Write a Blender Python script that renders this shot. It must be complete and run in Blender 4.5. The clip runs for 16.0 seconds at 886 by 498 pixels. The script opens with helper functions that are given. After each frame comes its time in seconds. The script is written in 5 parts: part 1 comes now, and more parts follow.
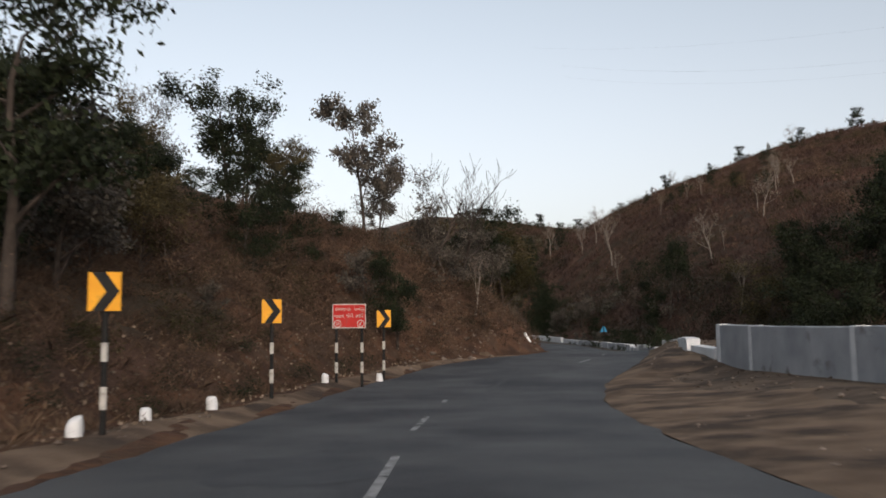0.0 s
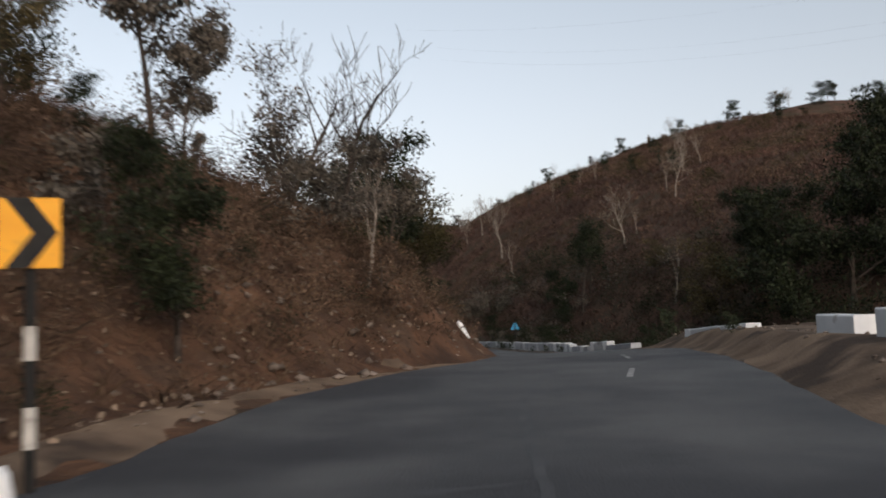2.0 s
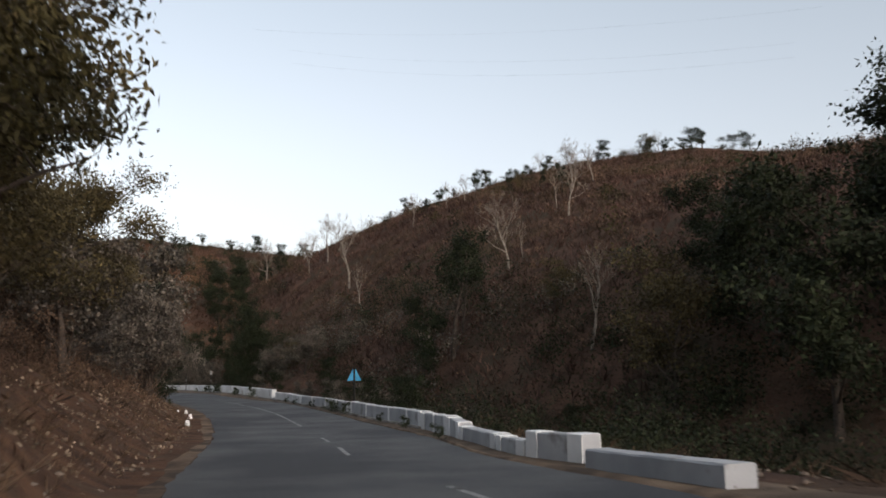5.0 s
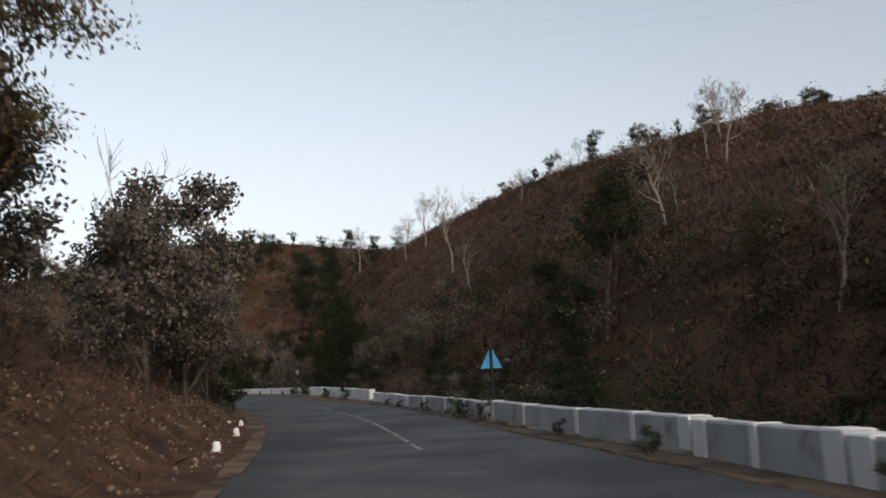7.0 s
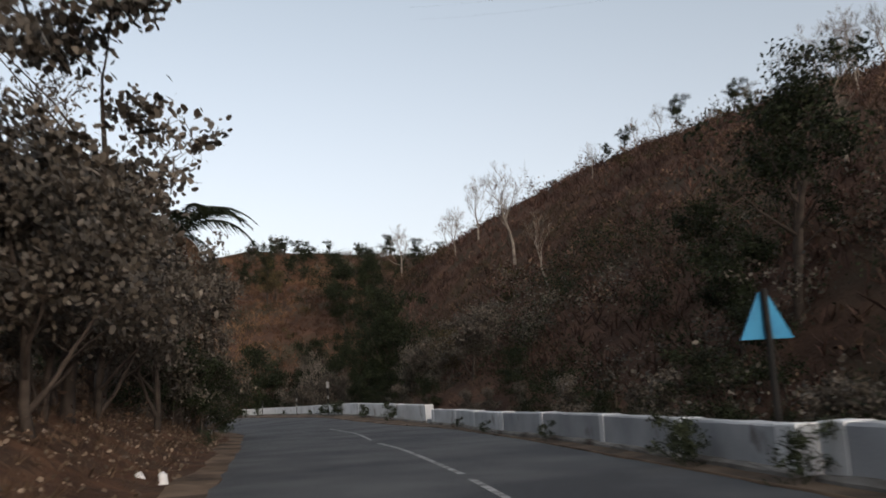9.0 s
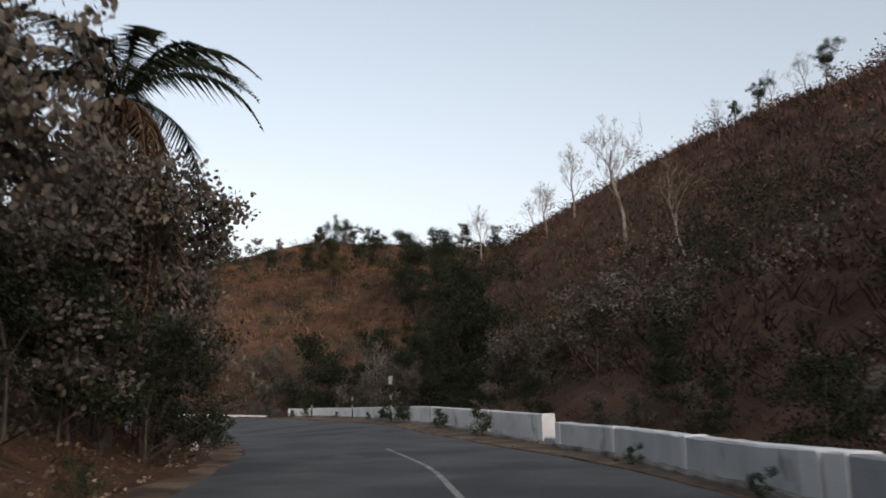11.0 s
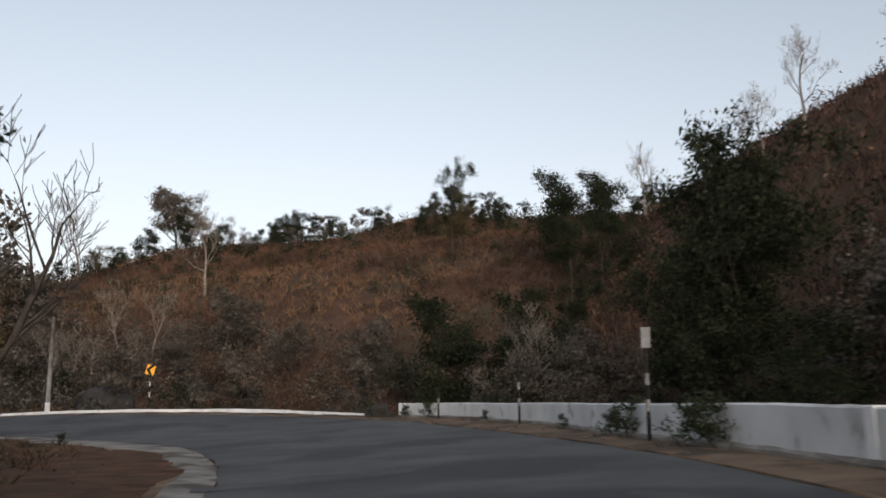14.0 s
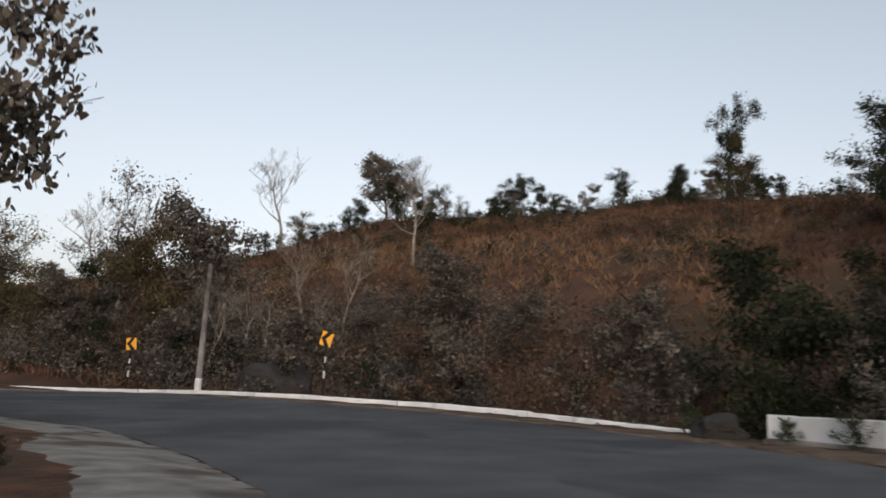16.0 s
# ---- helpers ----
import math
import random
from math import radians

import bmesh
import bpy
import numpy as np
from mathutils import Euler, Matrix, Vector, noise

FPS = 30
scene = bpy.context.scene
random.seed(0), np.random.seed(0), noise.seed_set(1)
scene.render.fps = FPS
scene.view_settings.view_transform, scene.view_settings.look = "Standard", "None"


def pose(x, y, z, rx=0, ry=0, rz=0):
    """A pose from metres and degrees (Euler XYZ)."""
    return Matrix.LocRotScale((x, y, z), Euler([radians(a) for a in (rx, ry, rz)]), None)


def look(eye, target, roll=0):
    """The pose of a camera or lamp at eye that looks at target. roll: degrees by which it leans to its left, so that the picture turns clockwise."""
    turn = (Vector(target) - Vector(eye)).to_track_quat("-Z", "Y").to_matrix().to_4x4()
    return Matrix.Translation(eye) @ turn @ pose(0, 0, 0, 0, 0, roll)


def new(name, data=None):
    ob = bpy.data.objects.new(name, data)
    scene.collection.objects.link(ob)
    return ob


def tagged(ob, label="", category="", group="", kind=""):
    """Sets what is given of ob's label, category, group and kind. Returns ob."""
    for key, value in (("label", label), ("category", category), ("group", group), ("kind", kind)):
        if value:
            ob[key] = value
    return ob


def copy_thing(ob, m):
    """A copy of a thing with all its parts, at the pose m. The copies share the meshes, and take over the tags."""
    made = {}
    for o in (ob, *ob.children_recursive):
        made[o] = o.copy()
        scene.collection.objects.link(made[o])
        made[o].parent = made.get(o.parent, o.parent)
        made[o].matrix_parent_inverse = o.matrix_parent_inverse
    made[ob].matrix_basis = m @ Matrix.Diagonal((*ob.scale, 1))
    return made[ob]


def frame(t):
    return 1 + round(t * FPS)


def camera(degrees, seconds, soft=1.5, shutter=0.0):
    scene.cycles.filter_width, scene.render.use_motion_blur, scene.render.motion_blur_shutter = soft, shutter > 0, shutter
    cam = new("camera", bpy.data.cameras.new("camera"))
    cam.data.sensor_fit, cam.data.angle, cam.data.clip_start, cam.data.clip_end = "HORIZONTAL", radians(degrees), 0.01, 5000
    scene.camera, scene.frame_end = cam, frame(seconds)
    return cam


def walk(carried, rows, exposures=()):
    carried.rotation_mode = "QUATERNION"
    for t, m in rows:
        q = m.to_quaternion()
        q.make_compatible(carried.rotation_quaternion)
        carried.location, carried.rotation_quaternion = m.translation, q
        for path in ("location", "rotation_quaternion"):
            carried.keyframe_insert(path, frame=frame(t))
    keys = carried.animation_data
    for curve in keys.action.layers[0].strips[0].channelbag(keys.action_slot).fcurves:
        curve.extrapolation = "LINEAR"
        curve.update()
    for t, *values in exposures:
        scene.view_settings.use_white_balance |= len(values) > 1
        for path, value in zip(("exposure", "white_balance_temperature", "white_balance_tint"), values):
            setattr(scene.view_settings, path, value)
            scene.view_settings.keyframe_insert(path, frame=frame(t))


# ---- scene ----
cam = camera(53.9, 16.0, 1.7, 0.35)
PATH = [
    (0, (0.6, -1.07, 1.514), (0.611, 0.92, 1.711), -0.7),
    (0.5, (0.315, 4.339, 1.348), (0.353, 6.328, 1.554), -1.1),
    (1, (0.208, 9.777, 1.22), (0.294, 11.764, 1.429), -1.7),
    (1.5, (0.391, 15.119, 1.119), (0.559, 17.101, 1.328), -2.1),
    (2, (0.949, 20.451, 1.114), (1.255, 22.417, 1.319), -2.4),
    (2.5, (1.756, 25.467, 1.187), (2.22, 27.402, 1.391), -2.6),
    (3, (2.942, 30.254, 1.284), (3.547, 32.145, 1.521), -2.3),
    (3.2, (3.496, 32.135, 1.33), (4.14, 34.013, 1.572), -2.2),
    (5.3, (8.621, 50.62, 1.695), (9.228, 52.501, 2.0), -0.2),
    (5.5, (8.904, 52.352, 1.611), (9.466, 54.247, 1.914), -0.2),
    (6, (9.453, 56.828, 1.507), (9.969, 58.737, 1.804), -0.2),
    (6.5, (10.114, 61.328, 1.344), (10.584, 63.249, 1.64), -2.0),
    (7, (10.629, 65.831, 1.259), (11.054, 67.762, 1.561), -2.5),
    (7.5, (11.162, 70.718, 1.2), (11.561, 72.653, 1.51), -3.0),
    (8, (11.629, 75.512, 1.098), (12.02, 77.447, 1.418), -3.0),
    (8.5, (11.974, 80.145, 1.079), (12.346, 82.082, 1.411), -3.0),
    (9, (12.285, 84.83, 1.033), (12.625, 86.77, 1.38), -3.2),
    (9.2, (12.4, 86.705, 1.001), (12.73, 88.645, 1.357), -3.3),
    (11.5, (13.347, 106.003, 1.244), (13.474, 107.966, 1.603), -0.7),
    (12, (13.156, 110.684, 1.23), (13.242, 112.65, 1.588), -0.5),
    (12.5, (12.777, 115.386, 1.224), (12.827, 117.353, 1.579), -0.2),
    (13, (12.327, 120.07, 1.244), (12.338, 122.038, 1.599), -0.0),
    (13.5, (11.669, 124.79, 1.272), (11.633, 126.758, 1.629), 0.2),
    (14, (10.932, 129.467, 1.353), (10.855, 131.434, 1.705), -0.4),
    (14.5, (9.886, 134.046, 1.373), (9.693, 136.005, 1.726), 0.2),
    (15, (8.727, 139.001, 1.333), (8.38, 140.938, 1.686), 1.4),
    (15.5, (7.258, 143.997, 1.337), (6.816, 145.917, 1.685), 2.3),
    (16, (5.533, 149.147, 1.286), (4.979, 151.038, 1.63), 3.5),
]
walk(cam, [(t, look(eye, target, roll)) for t, eye, target, roll in PATH], [(0, 0.05), (3.2, 0.12), (5.3, 0.3), (6.0, 0.28), (7.0, 0.08), (9.2, 0.08), (11.3, 0.18), (14, 0.08), (16, -0.02)])

# ---- light ----
world = bpy.data.worlds.new("evening_sky")
scene.world = world
world.use_nodes = True
wn, wl = world.node_tree.nodes, world.node_tree.links
sky = wn.new("ShaderNodeTexSky")
sky.sky_type, sky.sun_disc = "NISHITA", False
sky.sun_elevation, sky.sun_rotation = radians(16), radians(162)
sky.air_density, sky.dust_density, sky.ozone_density = 1.0, 3.0, 1.0
pale = wn.new("ShaderNodeHueSaturation")
pale.inputs["Saturation"].default_value = 0.46
pale.inputs["Value"].default_value = 1.06
pale.inputs["Hue"].default_value = 0.492
wl.new(sky.outputs["Color"], pale.inputs["Color"])
wn["Background"].inputs["Strength"].default_value = 0.2
# evening haze: the sky turns a little rosy towards the horizon
look_up = wn.new("ShaderNodeTexCoord")
split, low_sky, rosy = wn.new("ShaderNodeSeparateXYZ"), wn.new("ShaderNodeMapRange"), wn.new("ShaderNodeMix")
rosy.data_type, rosy.blend_type = "RGBA", "MULTIPLY"
wl.new(look_up.outputs["Generated"], split.inputs["Vector"])
wl.new(split.outputs["Z"], low_sky.inputs["Value"])
low_sky.inputs["From Min"].default_value, low_sky.inputs["From Max"].default_value = 0.02, 0.48
low_sky.inputs["To Min"].default_value, low_sky.inputs["To Max"].default_value = 1.0, 0.0
wl.new(low_sky.outputs["Result"], rosy.inputs["Factor"])
wl.new(pale.outputs["Color"], rosy.inputs["A"])
rosy.inputs["B"].default_value = (1.04, 0.953, 0.95, 1)
wl.new(rosy.outputs["Result"], wn["Background"].inputs["Color"])
sun = new("sun", bpy.data.lights.new("sun", "SUN"))
sun.data.energy, sun.data.angle, sun.data.color = 0.25, radians(25), (1.0, 0.9, 0.8)
sun.matrix_world = look((-15, -55, 75), (0, 0, 0))


# ---- materials ----
def material(name, dark, light, scale=4.0, rough=0.9, bump=0.3, fine=40.0, wear=None, wear_scale=0.6, wear_at=0.6, island=0.0, metal=0.0, gloss=0.12, depth=0.02):
    """Two tones mixed by fractal noise, a finer grain in the relief, and patches of wear."""
    m = bpy.data.materials.new(name)
    m.use_nodes = True
    n, l = m.node_tree.nodes, m.node_tree.links
    bsdf = n["Principled BSDF"]
    bsdf.inputs["Roughness"].default_value, bsdf.inputs["Metallic"].default_value = rough, metal
    bsdf.inputs["Specular IOR Level"].default_value = gloss
    where = n.new("ShaderNodeTexCoord").outputs["Object"]
    broad = n.new("ShaderNodeTexNoise")
    broad.inputs["Scale"].default_value, broad.inputs["Detail"].default_value = scale, 6.0
    l.new(where, broad.inputs["Vector"])
    ramp = n.new("ShaderNodeValToRGB")
    ramp.color_ramp.elements[0].color, ramp.color_ramp.elements[1].color = (*dark, 1), (*light, 1)
    ramp.color_ramp.elements[0].position, ramp.color_ramp.elements[1].position = 0.32, 0.68
    l.new(broad.outputs["Fac"], ramp.inputs["Fac"])
    colour = ramp.outputs["Color"]
    if wear:
        patch = n.new("ShaderNodeTexNoise")
        patch.inputs["Scale"].default_value, patch.inputs["Detail"].default_value = wear_scale, 8.0
        l.new(where, patch.inputs["Vector"])
        step = n.new("ShaderNodeMapRange")
        step.inputs["From Min"].default_value, step.inputs["From Max"].default_value = wear_at - 0.06, wear_at + 0.06
        l.new(patch.outputs["Fac"], step.inputs["Value"])
        mix = n.new("ShaderNodeMix")
        mix.data_type = "RGBA"
        l.new(step.outputs["Result"], mix.inputs["Factor"])
        l.new(colour, mix.inputs["A"])
        mix.inputs["B"].default_value = (*wear, 1)
        colour = mix.outputs["Result"]
    if island:
        geo, hsv = n.new("ShaderNodeNewGeometry"), n.new("ShaderNodeHueSaturation")
        spread = n.new("ShaderNodeMapRange")
        spread.inputs["To Min"].default_value, spread.inputs["To Max"].default_value = 1 - island, 1 + island
        l.new(geo.outputs["Random Per Island"], spread.inputs["Value"])
        l.new(spread.outputs["Result"], hsv.inputs["Value"])
        l.new(colour, hsv.inputs["Color"])
        colour = hsv.outputs["Color"]
    l.new(colour, bsdf.inputs["Base Color"])
    if bump:
        grain, relief = n.new("ShaderNodeTexNoise"), n.new("ShaderNodeBump")
        grain.inputs["Scale"].default_value, grain.inputs["Detail"].default_value = fine, 5.0
        l.new(where, grain.inputs["Vector"])
        relief.inputs["Strength"].default_value, relief.inputs["Distance"].default_value = bump, depth
        l.new(grain.outputs["Fac"], relief.inputs["Height"])
        l.new(relief.outputs["Normal"], bsdf.inputs["Normal"])
    return m


M_GROUND = material("dry_hillside", (0.038, 0.023, 0.017), (0.09, 0.052, 0.036), 0.35, 1.0, 1.0, 5.0, (0.05, 0.038, 0.026), 0.12, 0.56, depth=0.12)
M_SHOULDER = material("roadside_dirt", (0.072, 0.053, 0.04), (0.16, 0.118, 0.086), 0.7, 1.0, 0.8, 14.0, (0.062, 0.048, 0.038), 0.9, 0.57, depth=0.05)
M_CUT = material("cut_earth", (0.046, 0.027, 0.019), (0.125, 0.067, 0.04), 1.1, 1.0, 1.0, 5.0, (0.075, 0.047, 0.032), 0.6, 0.56, depth=0.16)
M_DIRT = material("verge_dirt", (0.1, 0.07, 0.049), (0.205, 0.146, 0.102), 0.9, 1.0, 0.9, 18.0, (0.06, 0.044, 0.034), 0.55, 0.55, depth=0.04)
M_ROAD = material("asphalt", (0.045, 0.047, 0.051), (0.084, 0.085, 0.087), 0.5, 0.8, 0.9, 40.0, (0.034, 0.035, 0.039), 0.22, 0.54, gloss=0.3)
M_TAR = material("old_tar", (0.03, 0.031, 0.034), (0.052, 0.053, 0.057), 1.2, 0.75, 0.4, 50.0, gloss=0.35)
M_CONCRETE = material("worn_concrete", (0.14, 0.13, 0.12), (0.27, 0.255, 0.235), 1.4, 0.9, 0.7, 30.0, (0.085, 0.072, 0.06), 0.6, 0.57)
M_LINE = material("road_paint", (0.16, 0.16, 0.16), (0.34, 0.34, 0.34), 6.0, 0.8, 0.3, 60.0, (0.06, 0.06, 0.06), 3.0, 0.58)
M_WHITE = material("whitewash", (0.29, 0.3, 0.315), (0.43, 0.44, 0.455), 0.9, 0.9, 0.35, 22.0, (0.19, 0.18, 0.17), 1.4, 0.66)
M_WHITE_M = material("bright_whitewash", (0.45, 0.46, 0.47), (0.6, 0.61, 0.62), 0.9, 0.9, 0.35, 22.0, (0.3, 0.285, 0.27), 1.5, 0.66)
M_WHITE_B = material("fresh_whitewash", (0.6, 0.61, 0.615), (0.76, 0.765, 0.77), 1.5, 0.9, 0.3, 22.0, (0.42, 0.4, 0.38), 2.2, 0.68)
M_STONE = material("rubble", (0.07, 0.05, 0.038), (0.22, 0.18, 0.15), 0.9, 0.95, 0.6, 20.0, island=0.35)
M_ROCK = material("dark_rock", (0.02, 0.02, 0.021), (0.05, 0.048, 0.047), 1.0, 0.9, 0.8, 9.0, (0.03, 0.026, 0.022), 0.8, 0.55)
M_BARK = material("dark_bark", (0.03, 0.024, 0.02), (0.075, 0.06, 0.05), 3.0, 0.95, 0.7, 18.0)
M_PALE = material("pale_bark", (0.1, 0.085, 0.072), (0.26, 0.225, 0.19), 2.0, 0.9, 0.4, 18.0)
M_TWIG = material("grey_twigs", (0.045, 0.036, 0.03), (0.1, 0.082, 0.07), 3.0, 0.95, 0.0)
M_LEAF_D = material("dark_leaves", (0.007, 0.01, 0.005), (0.023, 0.029, 0.013), 0.8, 0.7, 0.0, island=0.5)
M_LEAF_G = material("grey_leaves", (0.025, 0.022, 0.017), (0.115, 0.096, 0.075), 0.7, 0.6, 0.0, island=0.55, gloss=0.3)
M_LEAF_O = material("olive_leaves", (0.015, 0.014, 0.006), (0.05, 0.042, 0.016), 0.6, 0.7, 0.0, island=0.5)
M_LEAF_Y = material("yellowing_leaves", (0.026, 0.022, 0.011), (0.1, 0.078, 0.035), 0.6, 0.7, 0.0, island=0.5)
M_LEAF_B = material("brown_leaves", (0.04, 0.025, 0.017), (0.13, 0.085, 0.057), 0.6, 0.8, 0.0, island=0.55)
M_GRASS = material("dry_grass", (0.058, 0.032, 0.022), (0.135, 0.074, 0.047), 0.1, 0.9, 0.0, wear=(0.16, 0.096, 0.055), wear_scale=0.055, wear_at=0.57, island=0.22)
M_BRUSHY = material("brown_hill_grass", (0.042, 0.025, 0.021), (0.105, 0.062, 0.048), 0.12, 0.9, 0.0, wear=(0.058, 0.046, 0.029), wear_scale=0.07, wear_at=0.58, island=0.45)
M_LITTER = material("dry_litter", (0.09, 0.066, 0.046), (0.26, 0.2, 0.15), 2.0, 0.9, 0.0, island=0.5)
M_STRAW = material("straw", (0.045, 0.03, 0.021), (0.135, 0.088, 0.057), 0.3, 0.9, 0.0, island=0.45)
M_BRUSH = material("dry_brush", (0.038, 0.025, 0.018), (0.13, 0.083, 0.056), 0.4, 0.9, 0.0, island=0.5)
M_WEED = material("green_weeds", (0.016, 0.021, 0.012), (0.046, 0.055, 0.03), 0.9, 0.8, 0.0, island=0.5)
M_YELLOW = material("sign_yellow", (0.68, 0.3, 0.012), (0.78, 0.37, 0.02), 3.0, 0.5, 0.0, wear=(0.5, 0.25, 0.03), wear_scale=5.0, wear_at=0.64, gloss=0.25)
M_BLACK = material("sign_black", (0.012, 0.012, 0.012), (0.022, 0.021, 0.02), 6.0, 0.6, 0.1)
M_RED = material("sign_red", (0.36, 0.012, 0.01), (0.46, 0.02, 0.015), 3.0, 0.55, 0.0, wear=(0.3, 0.03, 0.025), wear_scale=4.0, wear_at=0.62, gloss=0.2)
M_POSTW = material("post_white", (0.36, 0.34, 0.31), (0.52, 0.5, 0.46), 5.0, 0.8, 0.1, wear=(0.2, 0.18, 0.16), wear_scale=6.0, wear_at=0.62, gloss=0.3)
M_BLUE = material("sign_blue", (0.022, 0.17, 0.31), (0.036, 0.23, 0.4), 4.0, 0.55, 0.0, wear=(0.05, 0.16, 0.24), wear_scale=5.0, wear_at=0.64, gloss=0.2)
M_EDGE = material("plate_edge", (0.13, 0.13, 0.13), (0.22, 0.22, 0.215), 4.0, 0.5, 0.0, gloss=0.3)
M_STEEL = material("wire", (0.05, 0.05, 0.05), (0.08, 0.08, 0.08), 4.0, 0.5, 0.0, metal=0.5, gloss=0.4)


# ---- mesh helpers ----
def mesh_of(name, verts, faces, mats, slots=None, smooth=False):
    me = bpy.data.meshes.new(name)
    me.from_pydata([tuple(v) for v in verts], [], [tuple(f) for f in faces])
    for m in mats if isinstance(mats, (list, tuple)) else [mats]:
        me.materials.append(m)
    if slots is not None:
        me.polygons.foreach_set("material_index", slots)
    if smooth:
        me.polygons.foreach_set("use_smooth", [True] * len(me.polygons))
    me.update()
    return me


def part(name, me, parent, label=""):
    """One mesh object under a thing or under a part."""
    ob = new(name, me)
    ob.parent = parent
    return tagged(ob, label) if label else ob


def thing(name, label, category, place=(0, 0, 0), turn=0.0, group="", kind=""):
    ob = new(name)
    ob.empty_display_size = 0.2
    ob.matrix_basis = pose(*place, 0, 0, turn)
    return tagged(ob, label, category, group, kind)


def box_data(x0, x1, y0, y1, z0, z1, ease=0.02, rough=0.0, cuts=1, rng=random):
    """A box with chamfered edges, cut along x, with uneven sides where rough is set."""
    verts, faces = [], []
    xs = [x0] + [x0 + (x1 - x0) * k / cuts for k in range(1, cuts)] + [x1]
    loop = [(y0 + ease, z0), (y1 - ease, z0), (y1, z0 + ease), (y1, z1 - ease), (y1 - ease, z1), (y0 + ease, z1), (y0, z1 - ease), (y0, z0 + ease)]
    for i, x in enumerate(xs):
        for y, z in loop:
            verts.append((x, y + rng.uniform(-rough, rough), z + (rng.uniform(-rough, rough) if z > (z0 + z1) / 2 else 0)))
    for i in range(len(xs) - 1):
        for k in range(8):
            a, b = i * 8 + k, i * 8 + (k + 1) % 8
            faces.append((a, a + 8, b + 8, b))
    faces.append(tuple(range(8)))
    faces.append(tuple(reversed(range(len(verts) - 8, len(verts)))))
    return verts, faces


def tube_data(points, radii, sides=6, cap=True):
    """A tapered tube along points."""
    verts, faces = [], []
    pts = [Vector(p) for p in points]
    for i, p in enumerate(pts):
        way = (pts[min(i + 1, len(pts) - 1)] - pts[max(i - 1, 0)]).normalized()
        side = way.cross(Vector((0.31, 0.95, 0.04)) if abs(way.z) > 0.9 else Vector((0, 0, 1))).normalized()
        other = way.cross(side)
        for k in range(sides):
            a = 2 * math.pi * k / sides
            verts.append(p + (side * math.cos(a) + other * math.sin(a)) * radii[i])
    for i in range(len(pts) - 1):
        for k in range(sides):
            a, b = i * sides + k, i * sides + (k + 1) % sides
            faces.append((a, b, b + sides, a + sides))
    if cap:
        faces.append(tuple(range(sides)))
        faces.append(tuple(reversed(range(len(verts) - sides, len(verts)))))
    return verts, faces


def join(*pieces):
    verts, faces = [], []
    for v, f in pieces:
        base = len(verts)
        verts += list(v)
        faces += [tuple(i + base for i in face) for face in f]
    return verts, faces


def leaves_data(places, size, rng, droop=0.3, long=1.5, round_leaf=False):
    """Leaves as bent blades of four or six corners at the given places (numpy)."""
    n = len(places)
    way = rng.normal(size=(n, 3))
    way[:, 2] -= droop
    way /= np.linalg.norm(way, axis=1)[:, None]
    side = np.cross(way, rng.normal(size=(n, 3)))
    side /= np.linalg.norm(side, axis=1)[:, None]
    up = np.cross(way, side)
    s = size * rng.uniform(0.55, 1.3, (n, 1))
    if round_leaf:
        corners = [(0, 0, 0), (0.3, 0.42, 0.05), (0.75, 0.4, 0.06), (1, 0, -0.05), (0.75, -0.4, 0.06), (0.3, -0.42, 0.05)]
    else:
        corners = [(0, 0, 0), (0.5, 0.36, 0.1), (1, 0, 0), (0.5, -0.36, 0.1)]
    verts = np.stack([places + way * s * long * a + side * s * b + up * s * c for a, b, c in corners], 1).reshape(-1, 3)
    return verts, np.arange(len(corners) * n).reshape(n, -1)


def leaf_mesh(name, verts, faces, mat):
    me = bpy.data.meshes.new(name)
    n = len(faces)
    me.vertices.add(len(verts))
    me.vertices.foreach_set("co", np.asarray(verts, np.float32).ravel())
    me.loops.add(faces.size)
    me.loops.foreach_set("vertex_index", faces.astype(np.int32).ravel())
    me.polygons.add(n)
    me.polygons.foreach_set("loop_start", np.arange(0, faces.size, faces.shape[1], dtype=np.int32))
    me.update(calc_edges=True)
    me.validate()
    me.materials.append(mat)
    return me


# ---- plan: the road's edges, the banks and the hills ----
LEFT = np.array([(-8, -80), (-5.2, -25), (-4.0, 0), (-3.5, 8), (-3.25, 13), (-2.75, 18), (-2.1, 24), (-1.1, 28), (0.2, 33.5), (2.6, 38), (5, 42), (6.4, 45.5), (7.2, 51), (8, 58), (8.8, 66), (9.6, 73), (10.4, 82), (10.9, 92), (11.0, 100), (10.8, 108), (10.3, 118), (9.8, 127), (8.4, 135.5), (6.5, 144.3), (4.6, 150.5), (1.8, 157.2), (-0.8, 160.8), (-5.7, 165.8), (-12, 170.3), (-22, 172), (-40, 175), (-75, 176), (-130, 168)], float)
RIGHT = np.array([(6.5, -80), (4.8, -25), (4.1, 0), (4, 8), (4.1, 14), (4.7, 21), (6.4, 28), (9.2, 36), (11.2, 43), (12.8, 50), (14.4, 58), (14.95, 66), (16.4, 75), (17.45, 90), (17.75, 105), (18.0, 118), (17.2, 127), (15.4, 137), (13.7, 147), (11.6, 156), (8.0, 166.5), (3.9, 172.4), (-1.5, 177.0), (-10, 181.6), (-20, 184.7), (-40, 187.5), (-75, 188.5), (-130, 182)], float)
